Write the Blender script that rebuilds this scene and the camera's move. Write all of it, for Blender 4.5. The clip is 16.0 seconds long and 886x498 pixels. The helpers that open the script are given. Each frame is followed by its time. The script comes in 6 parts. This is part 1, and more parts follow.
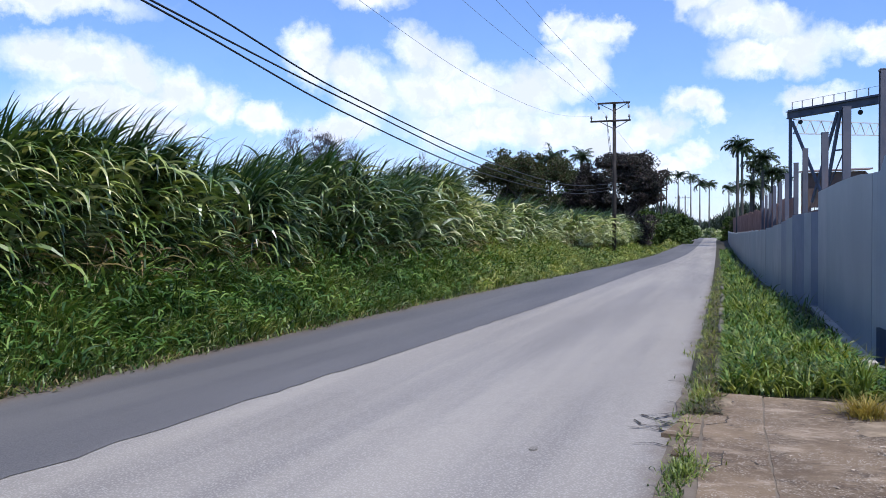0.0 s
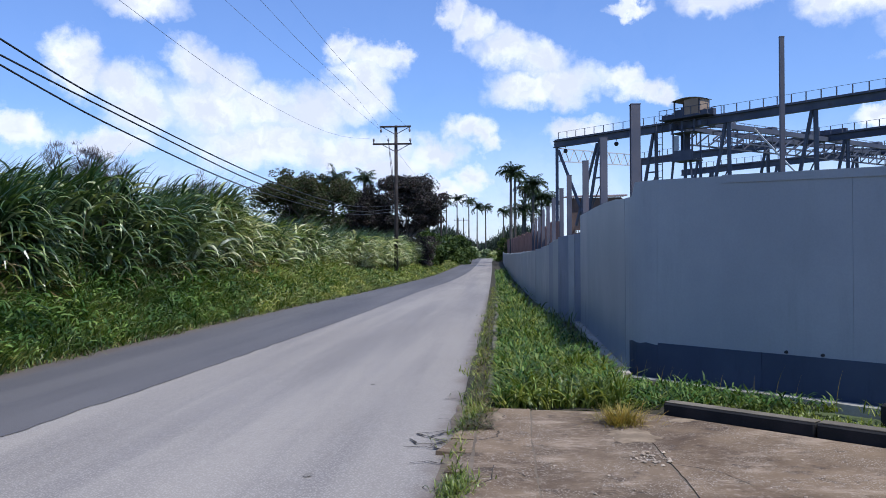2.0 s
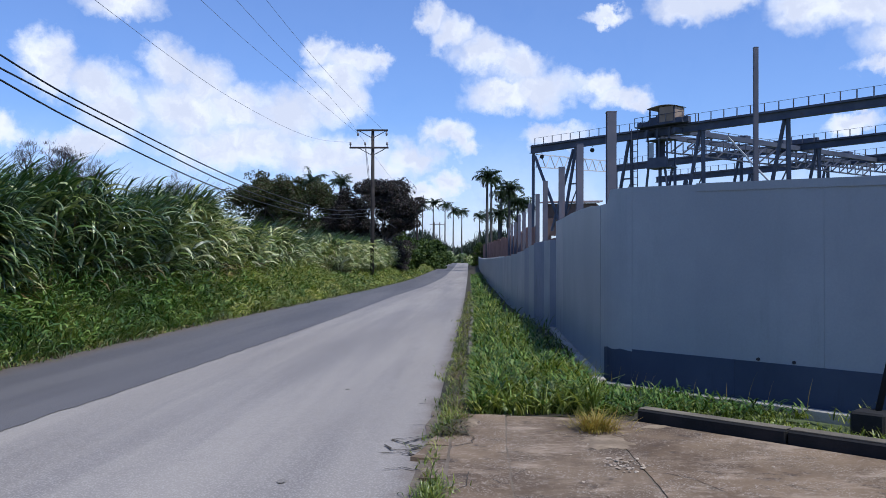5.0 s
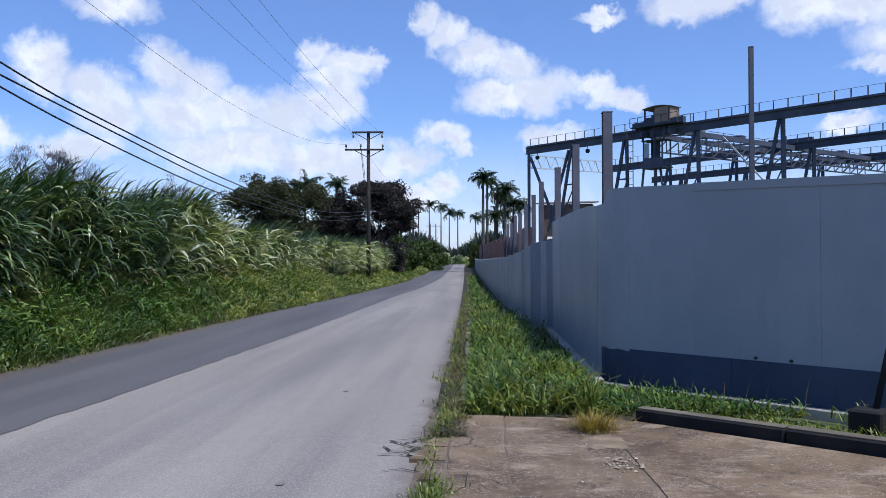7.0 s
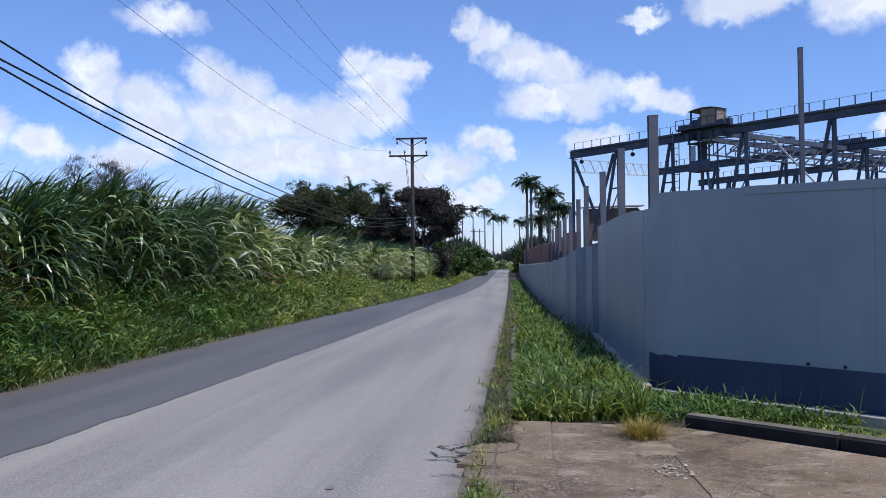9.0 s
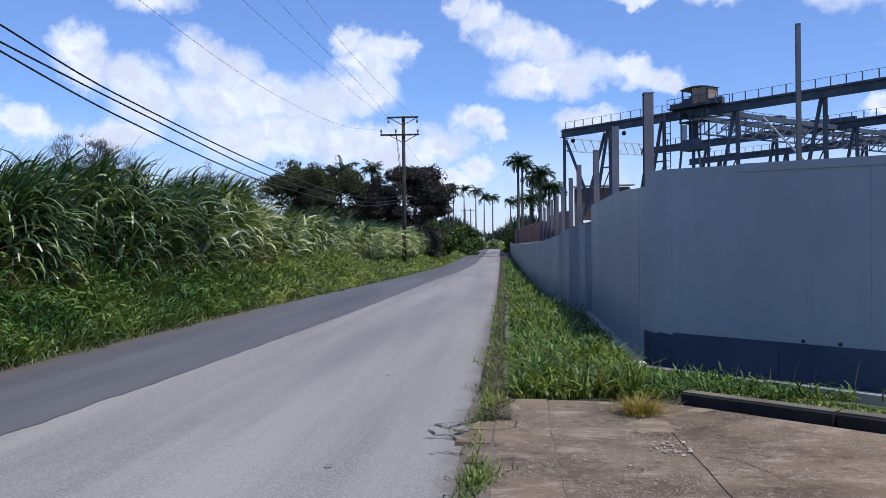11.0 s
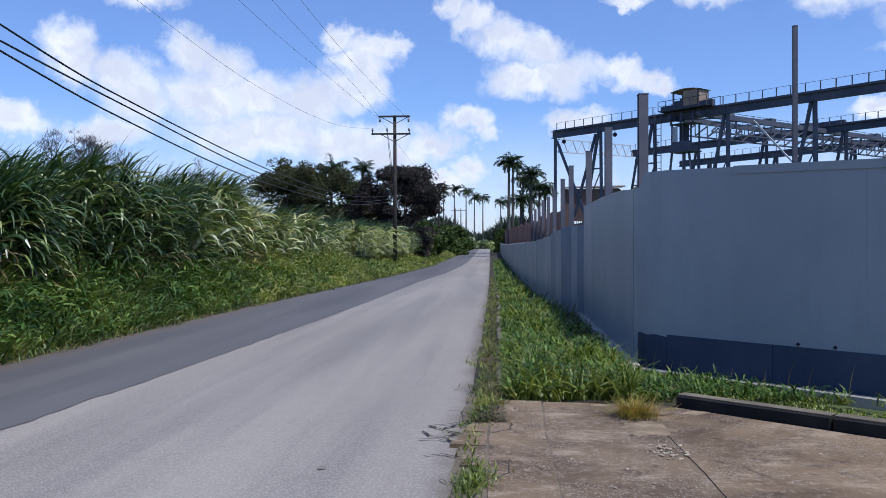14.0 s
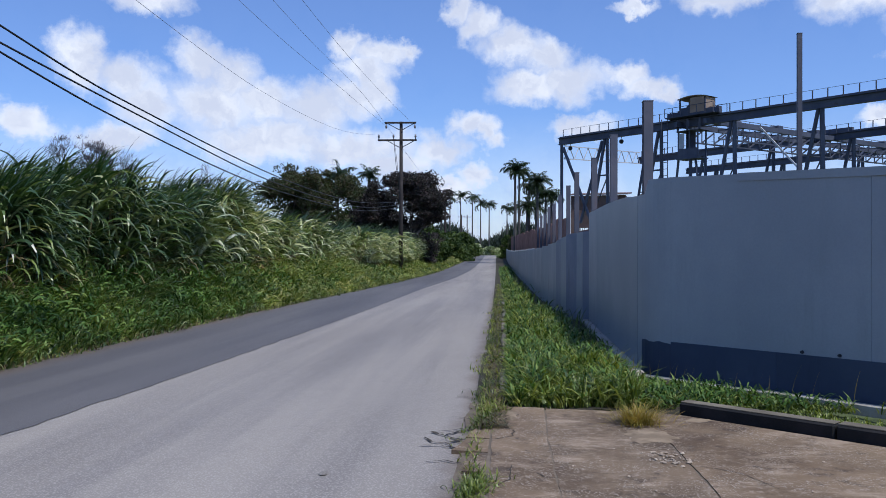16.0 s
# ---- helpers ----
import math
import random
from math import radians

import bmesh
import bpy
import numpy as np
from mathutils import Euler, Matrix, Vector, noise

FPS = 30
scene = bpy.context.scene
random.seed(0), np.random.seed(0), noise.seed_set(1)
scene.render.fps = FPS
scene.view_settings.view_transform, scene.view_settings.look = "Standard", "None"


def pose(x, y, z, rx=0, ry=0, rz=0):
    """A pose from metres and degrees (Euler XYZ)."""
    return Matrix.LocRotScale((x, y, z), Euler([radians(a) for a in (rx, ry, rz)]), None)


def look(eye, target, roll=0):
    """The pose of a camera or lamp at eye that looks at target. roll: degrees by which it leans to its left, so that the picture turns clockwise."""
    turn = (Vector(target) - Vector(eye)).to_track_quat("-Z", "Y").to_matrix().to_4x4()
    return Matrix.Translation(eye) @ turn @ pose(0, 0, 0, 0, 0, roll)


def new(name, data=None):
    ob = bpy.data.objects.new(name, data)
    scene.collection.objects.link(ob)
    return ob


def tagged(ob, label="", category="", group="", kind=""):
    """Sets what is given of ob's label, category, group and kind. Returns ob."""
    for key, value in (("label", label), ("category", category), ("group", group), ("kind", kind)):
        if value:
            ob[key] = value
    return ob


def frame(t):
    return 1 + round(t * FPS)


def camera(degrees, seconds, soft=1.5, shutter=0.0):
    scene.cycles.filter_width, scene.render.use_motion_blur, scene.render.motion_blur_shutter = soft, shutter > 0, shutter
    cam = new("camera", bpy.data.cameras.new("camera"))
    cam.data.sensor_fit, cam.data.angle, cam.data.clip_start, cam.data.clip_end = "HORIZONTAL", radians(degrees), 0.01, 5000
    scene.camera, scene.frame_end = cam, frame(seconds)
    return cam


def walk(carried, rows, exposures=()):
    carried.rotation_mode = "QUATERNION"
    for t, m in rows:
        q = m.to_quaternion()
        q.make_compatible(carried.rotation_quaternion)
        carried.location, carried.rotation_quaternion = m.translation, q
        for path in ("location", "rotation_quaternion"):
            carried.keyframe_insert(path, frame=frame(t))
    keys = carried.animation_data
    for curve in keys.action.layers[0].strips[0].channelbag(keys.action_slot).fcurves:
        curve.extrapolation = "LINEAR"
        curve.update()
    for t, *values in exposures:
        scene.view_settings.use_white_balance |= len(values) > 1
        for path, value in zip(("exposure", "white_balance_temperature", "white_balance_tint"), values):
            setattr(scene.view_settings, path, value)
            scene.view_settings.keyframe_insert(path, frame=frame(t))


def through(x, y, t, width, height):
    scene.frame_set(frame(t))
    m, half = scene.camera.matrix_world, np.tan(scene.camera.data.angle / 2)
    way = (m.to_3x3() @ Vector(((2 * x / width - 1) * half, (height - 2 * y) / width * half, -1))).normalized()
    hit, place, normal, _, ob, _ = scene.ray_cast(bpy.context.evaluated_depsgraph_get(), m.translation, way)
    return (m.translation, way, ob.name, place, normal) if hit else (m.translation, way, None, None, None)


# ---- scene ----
cam = camera(56.0, 16.0, soft=0.85)
PATH = [
    (0, (-0.034, -0.121, 1.602), (-0.674, 1.774, 1.575), -0.1),
    (0.5, (-0.021, -0.073, 1.589), (-0.497, 1.87, 1.586), -0.3),
    (1, (-0.003, -0.026, 1.585), (-0.329, 1.947, 1.584), -0.4),
    (1.5, (0.019, -0.015, 1.6), (-0.148, 1.978, 1.62), -0.6),
    (2, (0.016, -0.005, 1.597), (-0.12, 1.991, 1.619), -0.2),
    (2.5, (0.012, -0.008, 1.591), (-0.102, 1.989, 1.6), -0.1),
    (3, (0.042, -0.022, 1.578), (0.027, 1.977, 1.586), 1.4),
    (3.5, (0.047, 0.008, 1.612), (0.101, 2.007, 1.648), 0.1),
    (4, (0.014, -0.049, 1.607), (-0.037, 1.949, 1.663), -0.5),
    (4.2, (0.008, -0.025, 1.61), (-0.078, 1.972, 1.648), 0.4),
    (6.5, (0.014, 0.005, 1.607), (-0.044, 2.004, 1.637), -0.0),
    (7, (-0.001, 0.0, 1.604), (-0.07, 1.999, 1.64), -0.1),
    (7.5, (-0.012, -0.032, 1.61), (-0.101, 1.966, 1.652), -0.4),
    (8, (-0.019, -0.023, 1.611), (-0.143, 1.973, 1.658), -0.2),
    (8.5, (-0.025, -0.052, 1.611), (-0.182, 1.941, 1.652), -0.5),
    (9, (-0.017, -0.042, 1.613), (-0.191, 1.949, 1.662), -0.4),
    (11.5, (-0.091, 0.007, 1.596), (-0.241, 2.001, 1.59), -0.5),
    (12, (-0.095, -0.002, 1.604), (-0.255, 1.992, 1.608), -0.6),
    (12.5, (-0.079, 0.029, 1.601), (-0.207, 2.025, 1.608), -1.3),
    (13, (-0.091, 0.067, 1.597), (-0.207, 2.064, 1.609), -0.8),
    (13.5, (-0.117, 0.056, 1.605), (-0.232, 2.053, 1.615), -0.6),
    (14, (-0.135, 0.079, 1.597), (-0.263, 2.075, 1.596), -0.0),
    (14.5, (-0.148, 0.05, 1.596), (-0.29, 2.045, 1.597), 0.5),
    (15, (-0.127, 0.034, 1.604), (-0.26, 2.029, 1.608), 0.2),
    (15.5, (-0.114, 0.06, 1.599), (-0.259, 2.055, 1.609), 0.3),
    (16, (-0.105, 0.07, 1.597), (-0.248, 2.065, 1.611), 0.2),
]
walk(cam, [(t, look(eye, target, roll)) for t, eye, target, roll in PATH],
     ((0.0, 0.03, 6000, 10), (1.5, -0.12, 5950, 10), (3.5, -0.13, 5950, 10), (4.0, -0.22, 5900, 10), (6.5, -0.27, 5900, 10), (9.0, -0.27, 5900, 10), (12.5, -0.26, 5950, 10), (15.5, -0.33, 5950, 10), (16.0, -0.38, 5900, 10)))

# ---- world, sun, exposure ----
SUN_AZ, SUN_EL = radians(130), radians(63)          # clockwise from +y, above the horizon
sun_way = Vector((math.sin(SUN_AZ) * math.cos(SUN_EL), math.cos(SUN_AZ) * math.cos(SUN_EL), math.sin(SUN_EL)))
lamp = bpy.data.lights.new("sun", "SUN")
lamp.energy, lamp.angle, lamp.color = 4.8, radians(0.5), (1.0, 0.95, 0.87)
sun = new("sun", lamp)
sun.matrix_world = look(sun_way * 200, (0, 0, 0))

world = bpy.data.worlds.new("sky")
scene.world = world
world.use_nodes = True
wt = world.node_tree
wt.nodes.clear()


def set_up(n, operation=None, data_type=None, blend_type=None, interpolation_type=None):
    if operation:
        n.operation = operation
    if data_type:
        n.data_type = data_type
    if blend_type:
        n.blend_type = blend_type
    if interpolation_type:
        n.interpolation_type = interpolation_type
    return n


def wnode(kind, **sets):
    return set_up(wt.nodes.new(kind), **sets)


def wmath(op, a, b=None, c=None, clamp=False):
    n = wnode("ShaderNodeMath", operation=op)
    n.use_clamp = clamp
    for i, v in enumerate((a, b, c)):
        if v is None:
            continue
        if isinstance(v, (int, float)):
            n.inputs[i].default_value = v
        else:
            wt.links.new(v, n.inputs[i])
    return n.outputs[0]


def wmix(fac, a, b):
    n = wnode("ShaderNodeMix", data_type="RGBA")
    for sock, v in ((n.inputs[0], fac), (n.inputs[6], a), (n.inputs[7], b)):
        if isinstance(v, (int, float, tuple)):
            sock.default_value = v
        else:
            wt.links.new(v, sock)
    return n.outputs[2]


coord = wnode("ShaderNodeTexCoord").outputs["Generated"]
split = wnode("ShaderNodeSeparateXYZ")
wt.links.new(coord, split.inputs[0])
az = wmath("ARCTAN2", split.outputs[0], split.outputs[1])
el = wmath("ARCSINE", split.outputs[2])
flat = wnode("ShaderNodeCombineXYZ")
wt.links.new(wmath("MULTIPLY", az, 57.2958), flat.inputs[0])
wt.links.new(wmath("MULTIPLY", el, 57.2958), flat.inputs[1])


def wnoise(vec, scale, detail, rough):
    n = wnode("ShaderNodeTexNoise")
    n.inputs["Scale"].default_value, n.inputs["Detail"].default_value, n.inputs["Roughness"].default_value = scale, detail, rough
    wt.links.new(vec, n.inputs["Vector"])
    return n


def wvec(op, a, b):
    n = wnode("ShaderNodeVectorMath", operation=op)
    for i, v in enumerate((a, b)):
        if isinstance(v, tuple):
            n.inputs[i].default_value = v
        else:
            wt.links.new(v, n.inputs[i])
    return n.outputs[0]


# billows: the place on the sky is shaken at two sizes before the cloud shapes are looked up
shake = wvec("MULTIPLY", wvec("SUBTRACT", wnoise(flat.outputs[0], 0.28, 3.0, 0.5).outputs["Color"], (0.5, 0.5, 0.5)), (3.0, 2.3, 0.0))
shake2 = wvec("MULTIPLY", wvec("SUBTRACT", wnoise(flat.outputs[0], 1.1, 6.0, 0.62).outputs["Color"], (0.5, 0.5, 0.5)), (1.9, 1.8, 0.0))
place = wvec("ADD", wvec("ADD", flat.outputs[0], shake), shake2)
field = None


def cloud(*puffs):
    """Adds billows to the sky: azimuth, elevation, half width and half height, in degrees."""
    global field
    for a, e, rx, ry in puffs:
        off = wvec("SUBTRACT", place, (a, e, 0.0))
        ln = wnode("ShaderNodeVectorMath", operation="LENGTH")
        wt.links.new(wvec("MULTIPLY", off, (1.0 / rx, 1.0 / ry, 0.0)), ln.inputs[0])
        inside = wmath("SUBTRACT", 1.32, ln.outputs["Value"])
        field = inside if field is None else wmath("SMOOTH_MAX", field, inside, 0.25)


cloud((-43.8, 11.3, 3.1, 1.3), (-41.8, 10.9, 3.3, 1.6), (-38.8, 10.6, 1.8, 1.5), (-36.4, 9.4, 2.1, 1.7), (-33.6, 8.6, 1.5, 1.4),
      (-40.2, 8.5, 5.2, 1.4), (-37.5, 7.0, 3.2, 0.9), (-30.6, 7.8, 1.9, 1.0), (-44.8, 14.6, 6.6, 1.0))
cloud((-28.0, 12.7, 1.5, 1.5), (-27.3, 11.6, 1.3, 1.4), (-25.0, 11.1, 2.1, 1.5), (-23.8, 9.6, 2.2, 1.8), (-25.7, 7.3, 2.9, 1.0), (-23.6, 16.0, 2.6, 0.9))
cloud((-20.5, 12.8, 1.7, 1.5), (-18.4, 11.9, 2.1, 1.6), (-16.1, 10.4, 2.6, 1.7), (-13.0, 9.8, 2.6, 1.7), (-10.3, 10.6, 2.4, 1.2),
      (-8.8, 11.3, 1.4, 1.4), (-19.6, 10.0, 2.9, 2.0), (-16.1, 7.7, 5.6, 1.7), (-10.3, 7.3, 4.9, 1.5), (-7.3, 6.1, 3.1, 1.2))
cloud((-10.9, 14.1, 1.3, 1.0), (-8.4, 13.5, 2.5, 1.0), (-6.4, 13.9, 1.0, 0.7), (-9.6, 12.4, 2.1, 0.9), (-2.0, 8.9, 1.5, 1.0),
      (-1.1, 8.1, 1.1, 1.0), (-2.0, 5.4, 1.5, 0.9), (-4.4, 7.2, 2.0, 1.3), (-4.0, 4.4, 2.6, 1.0))
cloud((-3.3, 16.5, 1.1, 0.9), (-1.8, 15.5, 1.5, 1.2), (0.6, 14.0, 2.1, 1.4), (2.9, 13.3, 2.1, 1.2), (1.8, 11.4, 2.7, 1.0),
      (4.5, 11.8, 2.6, 1.4), (8.0, 12.1, 1.5, 1.0), (9.5, 11.2, 2.1, 0.8), (11.0, 10.9, 1.0, 0.6), (5.3, 8.8, 2.1, 0.8))
cloud((14.1, 16.8, 2.1, 1.2), (16.1, 17.0, 2.5, 1.0), (9.1, 16.4, 1.5, 0.5), (21.3, 15.9, 2.1, 1.4), (24.3, 15.6, 4.4, 1.4),
      (27.5, 13.4, 3.2, 1.4), (25.9, 11.9, 2.1, 0.6), (28.8, 14.9, 2.1, 1.6), (24.3, 8.8, 1.8, 0.6))
# thin hazy cloud low over the horizon
haze = wmath("MULTIPLY", wmath("SUBTRACT", 1.0, wmath("MULTIPLY", wmath("ABSOLUTE", el), 6.0), clamp=True), wmath("ADD", wmath("MULTIPLY", wnoise(flat.outputs[0], 0.16, 4.0, 0.6).outputs["Fac"], 1.15), 0.02))
field = wmath("MAXIMUM", field, haze)
# broken cumulus goes on over the rest of the sky
rest = wmath("MULTIPLY", wmath("SUBTRACT", wnoise(coord, 2.6, 6.0, 0.58).outputs["Fac"], 0.63), 4.0)
away = wmath("MULTIPLY", wmath("SUBTRACT", el, 0.36), 6.0, clamp=True)
aside = wmath("MULTIPLY", wmath("SUBTRACT", wmath("ABSOLUTE", wmath("ADD", az, 0.14)), 0.78), 5.0, clamp=True)
rest = wmath("MULTIPLY", rest, wmath("MAXIMUM", away, aside))
field = wmath("MAXIMUM", field, rest)
ramp = wnode("ShaderNodeMapRange", interpolation_type="SMOOTHSTEP")
wt.links.new(field, ramp.inputs[0])
ramp.inputs[1].default_value, ramp.inputs[2].default_value = -0.14, 0.98
cover = wmath("MULTIPLY", ramp.outputs[0], 0.97)
# a cloud is whitest in its billows, greyer where it is thick and low
grey = wnode("ShaderNodeMapRange", interpolation_type="SMOOTHSTEP")
wt.links.new(wmath("ADD", wmath("MULTIPLY", wnoise(place, 0.33, 4.0, 0.6).outputs["Fac"], 1.6), wmath("MULTIPLY", field, 0.35)), grey.inputs[0])
grey.inputs[1].default_value, grey.inputs[2].default_value = 0.70, 1.30
white = wmix(wmath("MULTIPLY", grey.outputs[0], 0.62), (1.0, 1.0, 1.02, 1), (0.54, 0.58, 0.73, 1))
sky = wnode("ShaderNodeTexSky")
sky.sky_type, sky.sun_disc = "NISHITA", False
sky.sun_elevation, sky.sun_rotation, sky.air_density, sky.dust_density, sky.ozone_density = SUN_EL, SUN_AZ, 1.0, 0.6, 2.0
clear = wnode("ShaderNodeBackground")
deep = wnode("ShaderNodeMix", data_type="RGBA", blend_type="MULTIPLY")
deep.inputs[0].default_value, deep.inputs[7].default_value = 1.0, (0.76, 0.935, 1.31, 1)
wt.links.new(sky.outputs[0], deep.inputs[6])
wt.links.new(deep.outputs[2], clear.inputs[0])
clear.inputs[1].default_value = 0.146
puffy = wnode("ShaderNodeBackground")
wt.links.new(white, puffy.inputs[0])
puffy.inputs[1].default_value = 1.24
blend = wnode("ShaderNodeMixShader")
wt.links.new(cover, blend.inputs[0])
wt.links.new(clear.outputs[0], blend.inputs[1])
wt.links.new(puffy.outputs[0], blend.inputs[2])
out = wnode("ShaderNodeOutputWorld")
wt.links.new(blend.outputs[0], out.inputs[0])


# ---- materials ----
class Nodes:
    """A small builder for node materials."""

    def __init__(self, name):
        self.m = bpy.data.materials.new(name)
        self.m.use_nodes = True
        self.t = self.m.node_tree
        self.t.nodes.clear()
        self.out = self.add("ShaderNodeOutputMaterial")

    def add(self, kind, **sets):
        return set_up(self.t.nodes.new(kind), **sets)

    def put(self, sock, v):
        if isinstance(v, bpy.types.NodeSocket):
            self.t.links.new(v, sock)
        elif isinstance(v, tuple) and len(v) == 3 and sock.type == "RGBA":
            sock.default_value = (*v, 1)
        else:
            sock.default_value = v

    def coord(self):
        return self.add("ShaderNodeTexCoord").outputs["Object"]

    def noise(self, scale, detail=4.0, rough=0.55, vec=None, stretch=None):
        vec = vec or self.coord()
        if stretch:
            mp = self.add("ShaderNodeMapping")
            self.put(mp.inputs[0], vec)
            mp.inputs["Scale"].default_value = stretch
            vec = mp.outputs[0]
        n = self.add("ShaderNodeTexNoise")
        self.put(n.inputs["Vector"], vec)
        n.inputs["Scale"].default_value, n.inputs["Detail"].default_value, n.inputs["Roughness"].default_value = scale, detail, rough
        return n.outputs["Fac"]

    def ramp(self, fac, lo, hi):
        n = self.add("ShaderNodeMapRange", interpolation_type="SMOOTHSTEP")
        self.put(n.inputs[0], fac)
        n.inputs[1].default_value, n.inputs[2].default_value = lo, hi
        return n.outputs[0]

    def math(self, op, a, b=0.0):
        n = self.add("ShaderNodeMath", operation=op)
        self.put(n.inputs[0], a)
        self.put(n.inputs[1], b)
        return n.outputs[0]

    def mix(self, fac, a, b, mode="MIX"):
        n = self.add("ShaderNodeMix", data_type="RGBA", blend_type=mode)
        self.put(n.inputs[0], fac)
        self.put(n.inputs[6], a)
        self.put(n.inputs[7], b)
        return n.outputs[2]

    def bump(self, height, strength, dist):
        n = self.add("ShaderNodeBump")
        self.put(n.inputs["Height"], height)
        n.inputs["Strength"].default_value, n.inputs["Distance"].default_value = strength, dist
        return n.outputs[0]

    def surface(self, color, rough, metal=0.0, normal=None, spec=0.4):
        p = self.add("ShaderNodeBsdfPrincipled")
        self.put(p.inputs["Base Color"], color)
        self.put(p.inputs["Roughness"], rough)
        self.put(p.inputs["Metallic"], metal)
        p.inputs["Specular IOR Level"].default_value = spec
        if normal:
            self.put(p.inputs["Normal"], normal)
        return p.outputs[0]

    def done(self, shader):
        self.put(self.out.inputs[0], shader)
        return self.m


def painted(name, c1, c2, rough=0.6, scale=1.2, stain=None, streak=False, bump=0.15, metal=0.0, vary=0.12):
    """Paint, metal or plaster: two tones at a large scale, fine grain, stains of their own shape."""
    n = Nodes(name)
    col = n.mix(n.ramp(n.noise(scale, 5.0, 0.6), 0.35, 0.68), c1, c2)
    if stain:
        st = n.noise(scale * 2.2, 7.0, 0.68, stretch=(1, 1, 0.18) if streak else None)
        col = n.mix(n.math("MULTIPLY", n.ramp(st, 0.55, 0.75), 0.8), col, stain)
    grain = n.noise(38.0, 4.0, 0.6)
    col = n.mix(0.22, col, n.mix(grain, (0.25, 0.25, 0.25), (1, 1, 1)), "MULTIPLY")
    rnd = n.add("ShaderNodeObjectInfo").outputs["Random"]
    hsv = n.add("ShaderNodeHueSaturation")
    n.put(hsv.inputs["Value"], n.math("ADD", n.math("MULTIPLY", rnd, vary), 1.0 - vary / 2))
    n.put(hsv.inputs["Color"], col)
    rg = n.math("ADD", n.math("MULTIPLY", grain, 0.25), rough - 0.12)
    return n.done(n.surface(hsv.outputs[0], rg, metal, n.bump(grain, bump, 0.01)))


def leafy(name, cols, gloss=0.42, through=0.35, tint=(1.25, 1.2, 0.5), spec=0.4):
    """Leaves: each island takes its own tone; the light also comes through."""
    n = Nodes(name)
    rnd = n.add("ShaderNodeNewGeometry").outputs["Random Per Island"]
    r = n.add("ShaderNodeValToRGB")
    while len(r.color_ramp.elements) < len(cols):
        r.color_ramp.elements.new(0.5)
    for i, (e, c) in enumerate(zip(r.color_ramp.elements, cols)):
        e.position = i / (len(cols) - 1)
        e.color = (*c, 1)
    n.put(r.inputs[0], rnd)
    patch = n.noise(0.55, 3.0, 0.6)
    col = n.mix(n.ramp(patch, 0.3, 0.7), n.mix(1.0, r.outputs[0], (0.52, 0.60, 0.55), "MULTIPLY"), n.mix(1.0, r.outputs[0], (1.22, 1.15, 0.95), "MULTIPLY"))
    body = n.surface(col, gloss, spec=spec)
    tr = n.add("ShaderNodeBsdfTranslucent")
    n.put(tr.inputs[0], n.mix(1.0, col, tint, "MULTIPLY"))
    mx = n.add("ShaderNodeMixShader")
    mx.inputs[0].default_value = through
    n.put(mx.inputs[1], body)
    n.put(mx.inputs[2], tr.outputs[0])
    return n.done(mx.outputs[0])


def asphalt(name, c1, c2, speck, edge=None, reach=0.5):
    n = Nodes(name)
    base = n.mix(n.ramp(n.noise(0.35, 5.0, 0.6, stretch=(1, 0.25, 1)), 0.3, 0.7), c1, c2)
    worn = n.ramp(n.noise(1.0, 4.0, 0.6, stretch=(1.1, 0.045, 1)), 0.36, 0.66)
    base = n.mix(1.0, base, n.mix(worn, (0.80, 0.80, 0.82), (1.14, 1.13, 1.10)), "MULTIPLY")
    blot = n.noise(2.3, 6.0, 0.65)
    base = n.mix(n.math("MULTIPLY", n.ramp(blot, 0.55, 0.8), 0.35), base, (c1[0] * 0.6, c1[1] * 0.6, c1[2] * 0.6))
    vor = n.add("ShaderNodeTexVoronoi")
    n.put(vor.inputs["Vector"], n.coord())
    vor.inputs["Scale"].default_value = 55.0
    stones = n.ramp(vor.outputs["Distance"], 0.1, 0.6)
    col = n.mix(n.math("MULTIPLY", n.math("SUBTRACT", 1.0, stones), 0.5), base, speck)
    grit = n.noise(120.0, 3.0, 0.7)
    col = n.mix(0.3, col, n.mix(grit, (0.3, 0.3, 0.3), (1.25, 1.25, 1.25)), "MULTIPLY")
    if edge is not None:
        # earth washed onto the asphalt along its edge, with a ragged outline
        sep = n.add("ShaderNodeSeparateXYZ")
        n.put(sep.inputs[0], n.coord())
        off = n.math("ABSOLUTE", n.math("SUBTRACT", sep.outputs[0], edge))
        lim = n.math("MULTIPLY", n.noise(1.7, 7.0, 0.7), reach * 2.0)
        washed = n.ramp(n.math("SUBTRACT", lim, off), -0.15 * reach, 0.9 * reach)
        col = n.mix(n.math("MULTIPLY", washed, 0.75), col, (0.125, 0.092, 0.066))
    hgt = n.math("ADD", n.math("MULTIPLY", stones, -0.6), grit)
    return n.done(n.surface(col, 0.66, 0.0, n.bump(hgt, 0.35, 0.008), spec=0.4))


